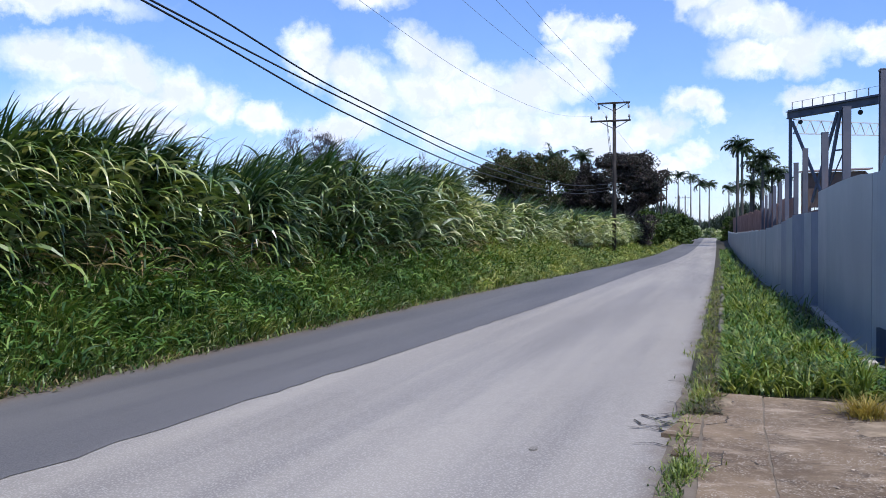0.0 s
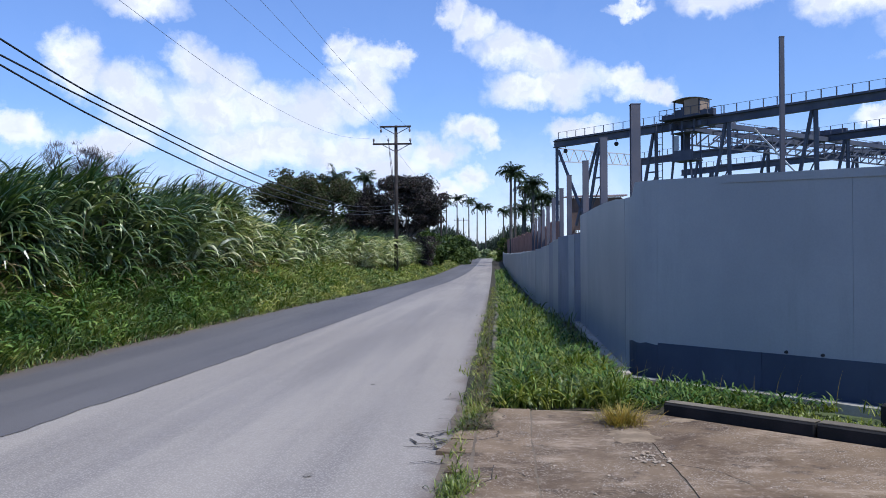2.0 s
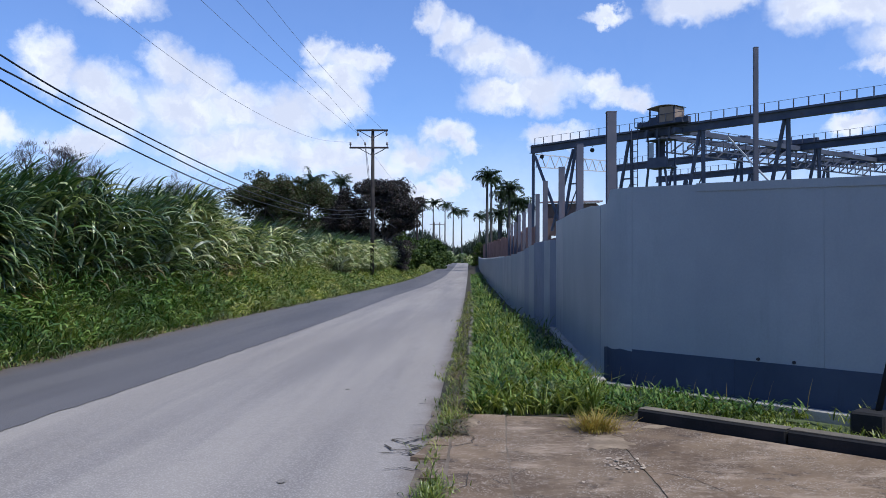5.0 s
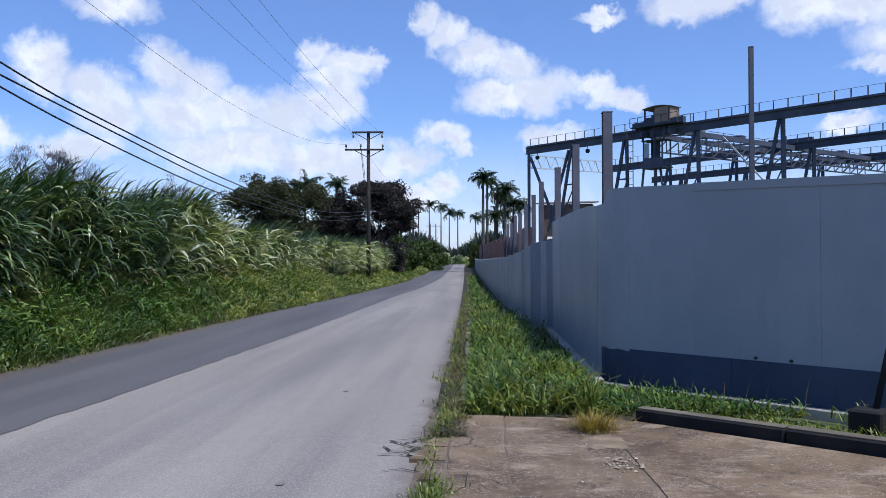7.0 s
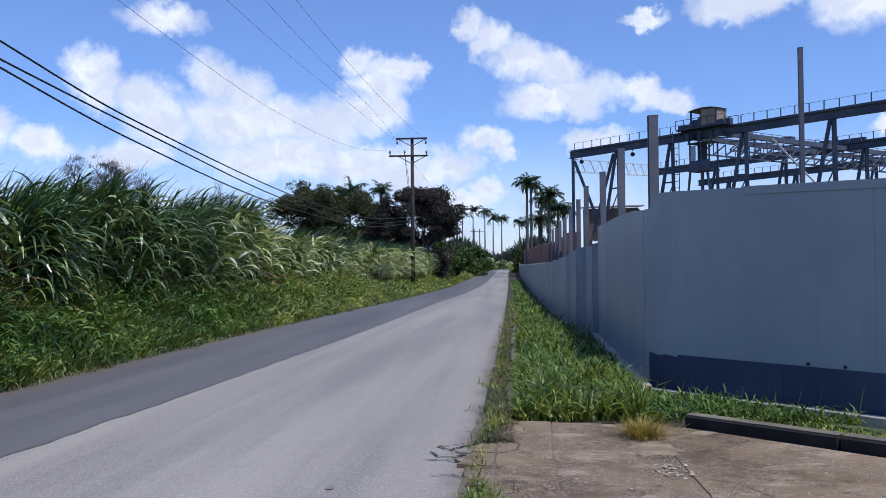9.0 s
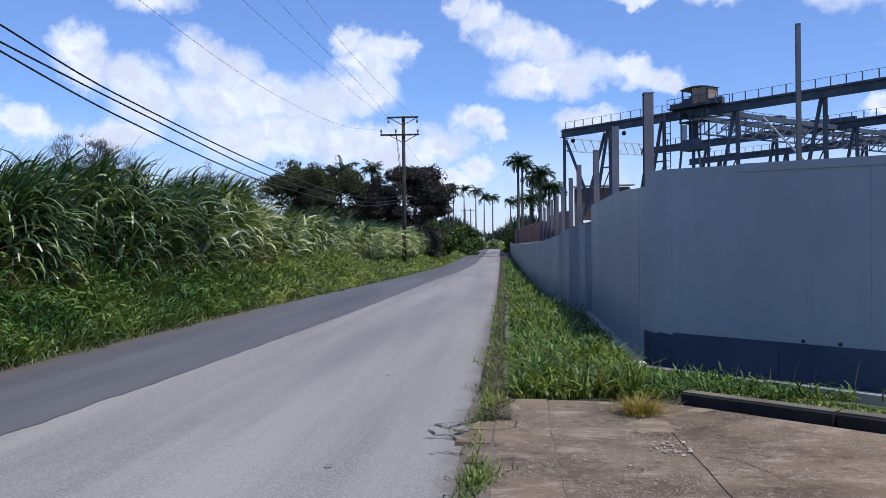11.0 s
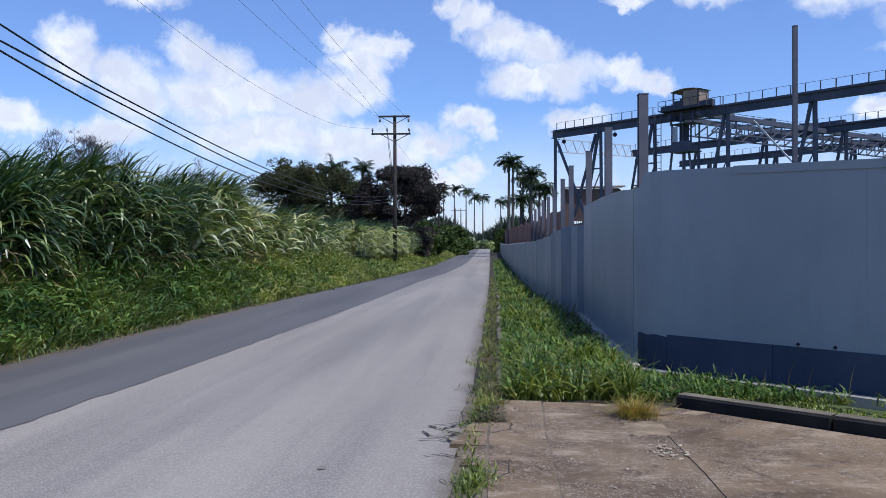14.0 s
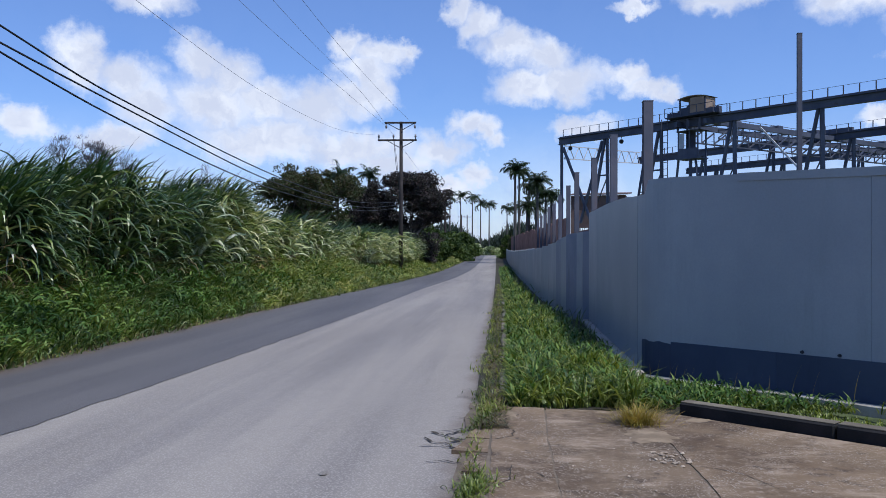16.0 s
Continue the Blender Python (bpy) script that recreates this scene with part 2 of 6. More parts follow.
def concrete(name):
    """Old cast concrete: brown staining at two sizes, pale worn stretches, aggregate showing through."""
    n = Nodes(name)
    col = n.mix(n.ramp(n.noise(0.9, 6.0, 0.62), 0.32, 0.66), (0.094, 0.064, 0.041), (0.196, 0.140, 0.090))
    tone = n.add("ShaderNodeObjectInfo").outputs["Random"]
    col = n.mix(1.0, col, n.mix(tone, (0.92, 0.92, 0.92), (1.25, 1.22, 1.15)), "MULTIPLY")
    col = n.mix(n.math("MULTIPLY", n.ramp(n.noise(1.3, 8.0, 0.74, stretch=(0.7, 1.5, 1)), 0.51, 0.65), 0.75), col, (0.37, 0.28, 0.195))
    col = n.mix(n.math("MULTIPLY", n.ramp(n.noise(3.4, 8.0, 0.75), 0.53, 0.66), 0.8), col, (0.055, 0.040, 0.030))
    col = n.mix(n.math("MULTIPLY", n.ramp(n.noise(16.0, 6.0, 0.75), 0.53, 0.66), 0.55), col, (0.38, 0.31, 0.24))
    vor = n.add("ShaderNodeTexVoronoi")
    n.put(vor.inputs["Vector"], n.coord())
    vor.inputs["Scale"].default_value = 62.0
    vor.inputs["Randomness"].default_value = 1.0
    flecks = n.math("MULTIPLY", n.ramp(n.math("SUBTRACT", 0.42, vor.outputs["Distance"]), 0.0, 0.15), n.math("MULTIPLY", n.ramp(n.noise(2.1, 4.0, 0.6), 0.40, 0.58), n.ramp(n.noise(31.0, 2.0, 0.5), 0.42, 0.52)))
    col = n.mix(n.math("MULTIPLY", flecks, 0.75), col, (0.46, 0.40, 0.33))
    grit = n.noise(95.0, 3.0, 0.7)
    col = n.mix(0.35, col, n.mix(grit, (0.3, 0.3, 0.3), (1.3, 1.3, 1.3)), "MULTIPLY")
    return n.done(n.surface(col, 0.85, 0.0, n.bump(n.math("ADD", grit, flecks), 0.5, 0.008), spec=0.25))


M_ROAD = asphalt("worn_asphalt", (0.222, 0.196, 0.170), (0.282, 0.252, 0.220), (0.50, 0.455, 0.40), -0.34, 0.26)
M_LANE = asphalt("dark_asphalt", (0.092, 0.086, 0.085), (0.122, 0.114, 0.111), (0.20, 0.188, 0.18), -6.95, 0.5)
M_PATCH = asphalt("road_patch", (0.19, 0.166, 0.14), (0.235, 0.207, 0.176), (0.36, 0.33, 0.28))
M_DIRT = painted("dusty_earth", (0.13, 0.10, 0.072), (0.19, 0.15, 0.11), 0.95, 2.5, (0.08, 0.075, 0.04), bump=0.6)
M_SOIL = painted("verge_soil", (0.035, 0.030, 0.018), (0.06, 0.052, 0.026), 0.95, 0.8, (0.10, 0.08, 0.05), bump=0.6)
M_GROUND = painted("far_ground", (0.06, 0.085, 0.03), (0.10, 0.12, 0.045), 0.95, 0.15, (0.13, 0.11, 0.06), bump=0.5)
M_SLAB = concrete("weathered_concrete")
M_KERB = painted("old_kerb_concrete", (0.13, 0.11, 0.08), (0.21, 0.18, 0.13), 0.9, 3.0, (0.12, 0.10, 0.07), bump=0.6)
M_PLINTH = painted("pale_footing_concrete", (0.36, 0.32, 0.26), (0.48, 0.44, 0.37), 0.9, 2.0, (0.2, 0.17, 0.13), bump=0.5)
# near black: the shade on the upstand's front is put into this colour
M_BLACK = painted("shade_black_concrete", (0.010, 0.010, 0.010), (0.024, 0.021, 0.020), 0.9, 2.5, (0.02, 0.02, 0.02), bump=0.5)
M_CRACK = painted("crack_dirt", (0.035, 0.03, 0.025), (0.07, 0.055, 0.04), 0.95, 6.0, bump=0.6)
M_RUBBLE = painted("loose_stone", (0.36, 0.28, 0.20), (0.52, 0.43, 0.33), 0.9, 8.0, bump=0.4, vary=0.5)
M_WALL = painted("grey_blue_paint", (0.285, 0.315, 0.335), (0.345, 0.375, 0.39), 0.5, 0.5, (0.25, 0.285, 0.29), streak=True, bump=0.08, vary=0.04)
M_WALL2 = painted("pale_grey_paint", (0.30, 0.32, 0.335), (0.385, 0.40, 0.405), 0.5, 0.8, (0.17, 0.175, 0.185), streak=True, bump=0.08, vary=0.12)
M_WALL3 = painted("slate_blue_paint", (0.185, 0.21, 0.265), (0.245, 0.27, 0.32), 0.5, 0.9, (0.12, 0.135, 0.17), streak=True, bump=0.08, vary=0.15)
M_BAND = painted("deep_blue_paint", (0.036, 0.055, 0.098), (0.054, 0.076, 0.122), 0.5, 0.9, (0.018, 0.027, 0.05), streak=True, bump=0.1)
M_STEEL = painted("grey_steel_paint", (0.065, 0.07, 0.095), (0.105, 0.105, 0.125), 0.6, 1.0, (0.11, 0.08, 0.07), bump=0.15, metal=0.15)
M_POST = painted("lilac_grey_steel", (0.098, 0.102, 0.132), (0.145, 0.135, 0.158), 0.6, 1.4, (0.19, 0.11, 0.09), streak=True, bump=0.15, vary=0.25)
M_GIRDER = painted("dull_blue_girder", (0.055, 0.066, 0.10), (0.095, 0.105, 0.14), 0.7, 0.4, (0.07, 0.05, 0.04), bump=0.1)
M_LATTICE = painted("pale_lattice_steel", (0.50, 0.51, 0.53), (0.62, 0.62, 0.62), 0.6, 0.6, bump=0.1)
M_CABIN = painted("cream_sheet", (0.30, 0.21, 0.145), (0.38, 0.28, 0.20), 0.6, 0.7, (0.30, 0.20, 0.13), streak=True)
M_RUST = painted("rusty_sheet", (0.24, 0.13, 0.10), (0.34, 0.20, 0.16), 0.75, 1.2, (0.15, 0.08, 0.06), streak=True, vary=0.3)
M_BRICK = painted("brown_factory_wall", (0.13, 0.085, 0.075), (0.19, 0.13, 0.11), 0.85, 0.4, (0.08, 0.06, 0.06))
M_ROOF = painted("brown_roof_sheet", (0.15, 0.11, 0.10), (0.24, 0.18, 0.16), 0.6, 0.5, (0.28, 0.20, 0.16))
M_DARK = painted("dark_opening", (0.02, 0.02, 0.025), (0.035, 0.035, 0.04), 0.7, 1.0)
M_POLE = painted("tarred_wood", (0.028, 0.022, 0.02), (0.055, 0.043, 0.037), 0.8, 2.0, (0.03, 0.025, 0.02), streak=True, bump=0.4)
M_CERAMIC = painted("brown_porcelain", (0.20, 0.17, 0.16), (0.30, 0.27, 0.26), 0.3, 3.0)
M_CABLE = painted("black_rubber", (0.012, 0.012, 0.014), (0.02, 0.02, 0.022), 0.55, 4.0)
M_WIRE = painted("dull_wire", (0.16, 0.17, 0.20), (0.22, 0.23, 0.26), 0.5, 4.0)
M_BARK = painted("grey_bark", (0.10, 0.085, 0.07), (0.18, 0.15, 0.13), 0.9, 2.0, (0.06, 0.05, 0.04), bump=0.6)
M_PALMBARK = painted("palm_bark", (0.07, 0.065, 0.06), (0.12, 0.11, 0.10), 0.85, 1.2, (0.12, 0.10, 0.09), bump=0.4)
M_TWIG = painted("bare_twigs", (0.075, 0.065, 0.078), (0.13, 0.11, 0.125), 0.9, 2.0)
M_GLASS = painted("dusty_glass", (0.30, 0.33, 0.36), (0.42, 0.44, 0.46), 0.2, 1.0)

# pale ramp ends stand for sun glints; palettes differ by distance, far ones whitest
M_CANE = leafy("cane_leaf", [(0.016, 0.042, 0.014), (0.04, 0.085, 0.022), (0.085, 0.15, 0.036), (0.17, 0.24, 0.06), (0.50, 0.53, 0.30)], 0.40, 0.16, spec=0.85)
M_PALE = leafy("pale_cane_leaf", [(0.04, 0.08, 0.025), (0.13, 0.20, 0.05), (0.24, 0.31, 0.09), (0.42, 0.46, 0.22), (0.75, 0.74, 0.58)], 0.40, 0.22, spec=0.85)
M_FRONT = leafy("front_cane_leaf", [(0.03, 0.062, 0.016), (0.075, 0.135, 0.03), (0.15, 0.22, 0.05), (0.30, 0.36, 0.10), (0.58, 0.57, 0.33)], 0.40, 0.20, spec=0.85)
M_GLINTING = leafy("far_glinting_cane_leaf", [(0.07, 0.11, 0.04), (0.20, 0.28, 0.08), (0.36, 0.42, 0.17), (0.62, 0.64, 0.44), (0.82, 0.80, 0.70)], 0.40, 0.25, spec=0.85)
M_SPEAR = leafy("cane_spear", [(0.022, 0.055, 0.02), (0.04, 0.085, 0.028), (0.08, 0.13, 0.042)], 0.34, 0.25)
M_DRY = leafy("dry_cane_leaf", [(0.06, 0.05, 0.025), (0.24, 0.18, 0.085), (0.07, 0.045, 0.022), (0.17, 0.13, 0.05), (0.05, 0.06, 0.02)], 0.6, 0.2, (1.1, 1.0, 0.7))
M_GRASS = leafy("verge_grass", [(0.016, 0.038, 0.009), (0.045, 0.095, 0.018), (0.10, 0.165, 0.03), (0.19, 0.245, 0.058), (0.31, 0.30, 0.13)], 0.42, 0.22)
M_LUSH = leafy("lush_grass", [(0.045, 0.075, 0.014), (0.115, 0.165, 0.028), (0.21, 0.26, 0.05), (0.40, 0.42, 0.14)], 0.36, 0.34)
M_WEED = leafy("broad_weed", [(0.013, 0.038, 0.010), (0.038, 0.092, 0.018), (0.085, 0.165, 0.032), (0.20, 0.28, 0.075)], 0.55, 0.2, spec=0.25)
M_BANK = leafy("bank_grass", [(0.035, 0.065, 0.014), (0.10, 0.16, 0.03), (0.20, 0.265, 0.055), (0.34, 0.37, 0.11), (0.40, 0.36, 0.17)], 0.45, 0.28)
M_TUFT = leafy("yellow_tuft", [(0.34, 0.26, 0.06), (0.45, 0.34, 0.09), (0.22, 0.21, 0.05), (0.36, 0.24, 0.08)], 0.6, 0.35, (1.1, 1.0, 0.6))
M_PURPLE = leafy("bronze_leaf", [(0.035, 0.032, 0.042), (0.06, 0.046, 0.058), (0.036, 0.045, 0.036), (0.09, 0.065, 0.07), (0.03, 0.042, 0.034)], 0.65, 0.2, (1.1, 0.9, 0.7), 0.2)
M_OLIVE = leafy("olive_leaf", [(0.04, 0.052, 0.03), (0.07, 0.088, 0.04), (0.095, 0.075, 0.055), (0.06, 0.095, 0.04), (0.11, 0.08, 0.068)], 0.65, 0.25, spec=0.2)
M_BUSH = leafy("bush_leaf", [(0.03, 0.055, 0.02), (0.05, 0.085, 0.025), (0.075, 0.115, 0.032), (0.10, 0.14, 0.042)], 0.6, 0.25, spec=0.2)
M_PALM = leafy("palm_frond", [(0.03, 0.055, 0.028), (0.045, 0.075, 0.035), (0.06, 0.09, 0.04)], 0.4, 0.15)
M_WOODS = leafy("casuarina", [(0.035, 0.05, 0.05), (0.05, 0.068, 0.062), (0.07, 0.09, 0.08)], 0.8, 0.2, spec=0.1)


# ---- helpers of this scene ----
def empty(name, place=(0, 0, 0), **tags):
    ob = new(name)
    ob.location = place
    ob.empty_display_size = 0.2
    return tagged(ob, **tags)


def finish(me, material):
    me.materials.append(material)
    me.validate()
    return me


def part(name, bm, material, parent=None, label="", **tags):
    """Links a bmesh, in world metres, as one mesh object under a thing or a part."""
    me = bpy.data.meshes.new(name)
    bmesh.ops.recalc_face_normals(bm, faces=bm.faces)
    bm.to_mesh(me)
    bm.free()
    ob = new(name, finish(me, material))
    return settle(ob, parent, label, **tags)


def settle(ob, parent, label="", **tags):
    if parent:
        top = parent
        place = Vector((0, 0, 0))
        while top:
            place += top.location
            top = top.parent
        ob.parent = parent
        ob.location = -place
    return tagged(ob, label=label, **tags)


def sheet(name, verts, faces, material, parent=None, label="", smooth=False, **tags):
    me = bpy.data.meshes.new(name)
    me.from_pydata([tuple(v) for v in verts], [], [tuple(f) for f in faces])
    if smooth:
        me.polygons.foreach_set("use_smooth", [True] * len(me.polygons))
    ob = new(name, finish(me, material))
    return settle(ob, parent, label, **tags)


def add_box(bm, lo, hi, m=None, bevel=0.0):
    lo, hi = Vector(lo), Vector(hi)
    r = bmesh.ops.create_cube(bm, size=1.0, matrix=Matrix.Translation((lo + hi) / 2) @ Matrix.Diagonal((*(hi - lo), 1)))
    if bevel:
        edges = list({e for v in r["verts"] for e in v.link_edges})
        got = bmesh.ops.bevel(bm, geom=edges, offset=bevel, segments=1, affect="EDGES")
        vs = list({v for f in got["faces"] for v in f.verts} | {v for v in r["verts"] if v.is_valid})
    else:
        vs = r["verts"]
    if m:
        bmesh.ops.transform(bm, matrix=m, verts=vs)


def box_mesh(lo, hi, m=None, bevel=0.0):
    bm = bmesh.new()
    add_box(bm, lo, hi, m, bevel)
    return bm


def along(p, q):
    """The pose with its x axis from p to q, z kept as upright as it can be."""
    p, q = Vector(p), Vector(q)
    x = (q - p).normalized()
    up = Vector((0, 0, 1)) if abs(x.z) < 0.98 else Vector((0, 1, 0))
    y = up.cross(x).normalized()
    z = x.cross(y)
    return Matrix.Translation(p) @ Matrix((x, y, z)).transposed().to_4x4()


def add_beam(bm, p, q, w, h, bevel=0.0):
    """A bar of breadth w and height h from p to q."""
    ln = (Vector(q) - Vector(p)).length
    add_box(bm, (0, -w / 2, -h / 2), (ln, w / 2, h / 2), along(p, q), bevel)


def add_ibeam(bm, p, q, w, h, t):
    ln = (Vector(q) - Vector(p)).length
    m = along(p, q)
    add_box(bm, (0, -w / 2, h / 2 - t), (ln, w / 2, h / 2), m)
    add_box(bm, (0, -w / 2, -h / 2), (ln, w / 2, -h / 2 + t), m)
    add_box(bm, (0, -t / 2, -h / 2 + t), (ln, t / 2, h / 2 - t), m)


def beam(name, p, q, w, h, material, parent, label="", bevel=0.0):
    bm = bmesh.new()
    add_beam(bm, p, q, w, h, bevel)
    return part(name, bm, material, parent, label)


def tube_data(points, radii, sides=8, base=0):
    """Rings along a line: vertices and faces of a round tapered bar."""
    pts = [Vector(p) for p in points]
    vs, fs = [], []
    for i, p in enumerate(pts):
        d = (pts[min(i + 1, len(pts) - 1)] - pts[max(i - 1, 0)]).normalized()
        a = d.orthogonal().normalized() if abs(d.z) > 0.95 else Vector((0, 0, 1)).cross(d).normalized()
        b = d.cross(a)
        for k in range(sides):
            w = 2 * math.pi * k / sides
            vs.append(p + (a * math.cos(w) + b * math.sin(w)) * radii[i])
    for i in range(len(pts) - 1):
        for k in range(sides):
            j = (k + 1) % sides
            fs.append((base + i * sides + k, base + i * sides + j, base + (i + 1) * sides + j, base + (i + 1) * sides + k))
    fs.append(tuple(base + k for k in reversed(range(sides))))
    fs.append(tuple(base + (len(pts) - 1) * sides + k for k in range(sides)))
    return vs, fs


def tube(name, points, radii, material, parent=None, label="", sides=8, **tags):
    if isinstance(radii, (int, float)):
        radii = [radii] * len(points)
    vs, fs = tube_data(points, radii, sides)
    return sheet(name, vs, fs, material, parent, label, smooth=True, **tags)


def ribbons(base, azim, length, width, rise, droop, segs=4, twist=0.0, tip=0.08):
    """Many grass-like leaves at once: vertices and faces of bent tapering ribbons."""
    n = len(base)
    az, ln, wd = np.asarray(azim), np.asarray(length), np.asarray(width)
    rise, droop = np.asarray(rise) + np.zeros(n), np.asarray(droop) + np.zeros(n)
    out_way = np.stack([np.cos(az), np.sin(az), np.zeros(n)], 1)
    tw = np.asarray(twist) + np.zeros(n)
    side = np.stack([-np.sin(az) * np.cos(tw), np.cos(az) * np.cos(tw), np.sin(tw)], 1)
    p = np.array(base, float)
    rows = []
    for k in range(segs + 1):
        s = k / segs
        w = wd * max(tip, (1 - s ** 2.2) * min(1.0, 0.55 + 1.5 * s)) * 0.5
        rows += [p - side * w[:, None], p + side * w[:, None]]
        ang = rise - droop * ((k + 0.5) / segs) ** 1.4
        p = p + (out_way * np.cos(ang)[:, None] + np.array([0, 0, 1.0]) * np.sin(ang)[:, None]) * (ln / segs)[:, None]
    vs = np.stack(rows, 1).reshape(-1, 3)
    start = (np.arange(n) * 2 * (segs + 1))[:, None]
    fs = np.concatenate([start + np.array([[2 * k, 2 * k + 1, 2 * k + 3, 2 * k + 2]]) for k in range(segs)], 0)
    return vs, fs


def leaves(points, size, rng, long=1.7, flat=0.0):
    """Many small pointed leaves at once, each a folded lozenge turned its own way."""
    n = len(points)
    size = np.asarray(size) + np.zeros(n)
    d = rng.normal(size=(n, 3))
    d[:, 2] *= 1 - flat
    d /= np.linalg.norm(d, axis=1)[:, None]
    e = rng.normal(size=(n, 3))
    e -= d * (e * d).sum(1)[:, None]
    e /= np.linalg.norm(e, axis=1)[:, None]
    f = np.cross(d, e)
    a = d * (size * long / 2)[:, None]
    b = e * (size / 2)[:, None]
    c = f * (size * 0.14)[:, None]
    p = np.asarray(points)
    vs = np.stack([p - a, p - b + c, p + a, p + b + c], 1).reshape(-1, 3)
    i = (np.arange(n) * 4)[:, None]
    fs = np.concatenate([i + np.array([[0, 1, 2]]), i + np.array([[0, 2, 3]])], 0)
    return vs, fs


def joined(*lots):
    vs, fs, at = [], [], 0
    for v, f in lots:
        vs.append(np.asarray(v, float))
        fs += [tuple(int(i) + at for i in face) for face in f]
        at += len(v)
    return np.concatenate(vs, 0), fs


def stuff(name, lots, material, label, category, parent=None):
    vs, fs = joined(*lots)
    tags = {"kind": "stuff"}
    if category:
        tags["category"] = category
    return sheet(name, vs, fs, material, parent, label, **tags)


# ---- ground, road, apron ----
LEFT, RIGHT = -6.95, -0.34          # the road's edges


def wob(y, seed, amp):
    return amp * (noise.noise((y * 0.9, seed, 0.0)) + 0.5 * noise.noise((y * 3.1, seed, 4.0)))


def through_keys(v, keys):
    """A broken line through its keys, level past its ends."""
    if v <= keys[0][0]:
        return keys[0][1]
    for (v0, w0), (v1, w1) in zip(keys, keys[1:]):
        if v <= v1:
            return w0 + (w1 - w0) * (v - v0) / (v1 - v0)
    return keys[-1][1]


def rise(y):
    """The road climbs gently to a low crest in the distance."""
    return 1.85e-4 * min(max(y - 60.0, 0.0), 90.0) ** 2


def left_in(y):
    """How far the road's far side draws in with distance."""
    return through_keys(y, [(22, 0.0), (32, 0.33), (47, 0.72), (70, 0.95), (94, 1.08), (118, 1.3), (132, 1.8), (150, 2.4), (175, 2.7)])


def right_in(y):
    return through_keys(y, [(25, 0.0), (45, -0.12), (92, -0.46), (150, -0.95)])


def side_x(y):
    """The line of the hoarding beside the road, with a jog after its first run."""
    return through_keys(y, [(11.3, 1.75), (20.0, 1.93), (21.4, 1.50), (27, 1.35), (33, 1.22), (54, 1.08), (92, 0.78), (150, 0.35)])


sheet("ground", [(-2500, -2500, -0.06), (2500, -2500, -0.06), (2500, 2500, -0.06), (-2500, 2500, -0.06)], [(0, 1, 2, 3)], M_GROUND,
      label="flat green and brown fields round the road", category="ground", kind="structure")


def strip(name, left, right, ys, z, material, cols=6, thick=0.0, parent=None, **tags):
    vs, fs = [], []
    for y in ys:
        a, b = left(y), right(y)
        for c in range(cols + 1):
            x = a + (b - a) * c / cols
            vs.append((x, y, z(x, y)))
    for i in range(len(ys) - 1):
        for c in range(cols):
            k = i * (cols + 1) + c
            fs.append((k, k + 1, k + cols + 2, k + cols + 1))
    return sheet(name, vs, fs, material, parent, smooth=True, **tags)


ys_road = [-8 + 0.25 * i for i in range(192)] + [40 + 2.0 * i for i in range(126)]
road = strip("road", lambda y: LEFT + wob(y, 1.0, 0.09) + left_in(y), lambda y: RIGHT + wob(y, 2.0, 0.07) + right_in(y), ys_road,
             lambda x, y: rise(y) + 0.006 * noise.noise((x * 0.7, y * 0.3, 0)), M_ROAD, 8,
             label="worn pale asphalt country road with ragged edges", category="road", kind="structure")


def lane_edge(y):
    return through_keys(y, [(-8, -4.95), (7, -4.47), (10, -4.33), (15, -4.18), (23, -3.98), (39, -3.84), (54, -3.42), (80, -3.25), (150, -3.3)])


strip("resurfaced_strip", lambda y: LEFT + 0.04 + wob(y, 1.0, 0.09) + left_in(y), lambda y: lane_edge(y) + wob(y * 2.0, 7.0, 0.05), ys_road,
      lambda x, y: 0.006 + rise(y) + 0.006 * noise.noise((x * 0.7, y * 0.3, 0)), M_LANE, 6, parent=road, label="darker resurfaced asphalt strip along the verge")

# small patches and pits in the asphalt
rng = np.random.default_rng(5)
for x, y, rx, ry in ((-1.40, 6.06, 0.035, 0.05), (-1.59, 10.47, 0.03, 0.045)):
    vs = [(x, y, 0.0085)]
    for k in range(14):
        w = 2 * math.pi * k / 14
        g = 1 + 0.3 * noise.noise((x + math.cos(w), y + math.sin(w), 3.0))
        vs.append((x + rx * g * math.cos(w), y + ry * g * math.sin(w), 0.0075))
    sheet("asphalt_patch", vs, [(0, 1 + k, 1 + (k + 1) % 14) for k in range(14)], M_PATCH, road)

# banks of earth on both sides
strip("verge_bank", lambda y: -16.0, lambda y: LEFT + 0.12 + left_in(y), ys_road,
      lambda x, y: -0.02 + rise(y) + 0.42 * max(0.0, min(1.0, (LEFT - (x - left_in(y))) / 2.4)) ** 1.3 + 0.05 * noise.noise((x * 1.3, y * 1.1, 2.0)), M_SOIL, 26,
      label="earth bank with weeds along the road", category="bank", kind="structure")
strip("verge", lambda y: RIGHT - 0.06 + right_in(y), lambda y: 2.6, [8.6 + 0.25 * i for i in range(130)] + [41 + 2 * i for i in range(50)],
      lambda x, y: 0.015 + rise(y) + 0.05 * noise.noise((x * 1.7, y * 1.4, 6.0)), M_SOIL, 14,
      label="narrow earth verge between kerb and hoarding", category="verge", kind="structure")

FACE = Vector((0.686, -0.728, 0)).normalized()     # the way the hoarding runs after its corner
OUT = Vector((FACE.y, -FACE.x, 0))                 # from the hoarding towards the road
CORNER = Vector((1.75, 11.3, 0))

apron = empty("apron", (0.5, 4.0, 0), label="stained concrete apron in cast slabs with open joints", category="apron", kind="structure")


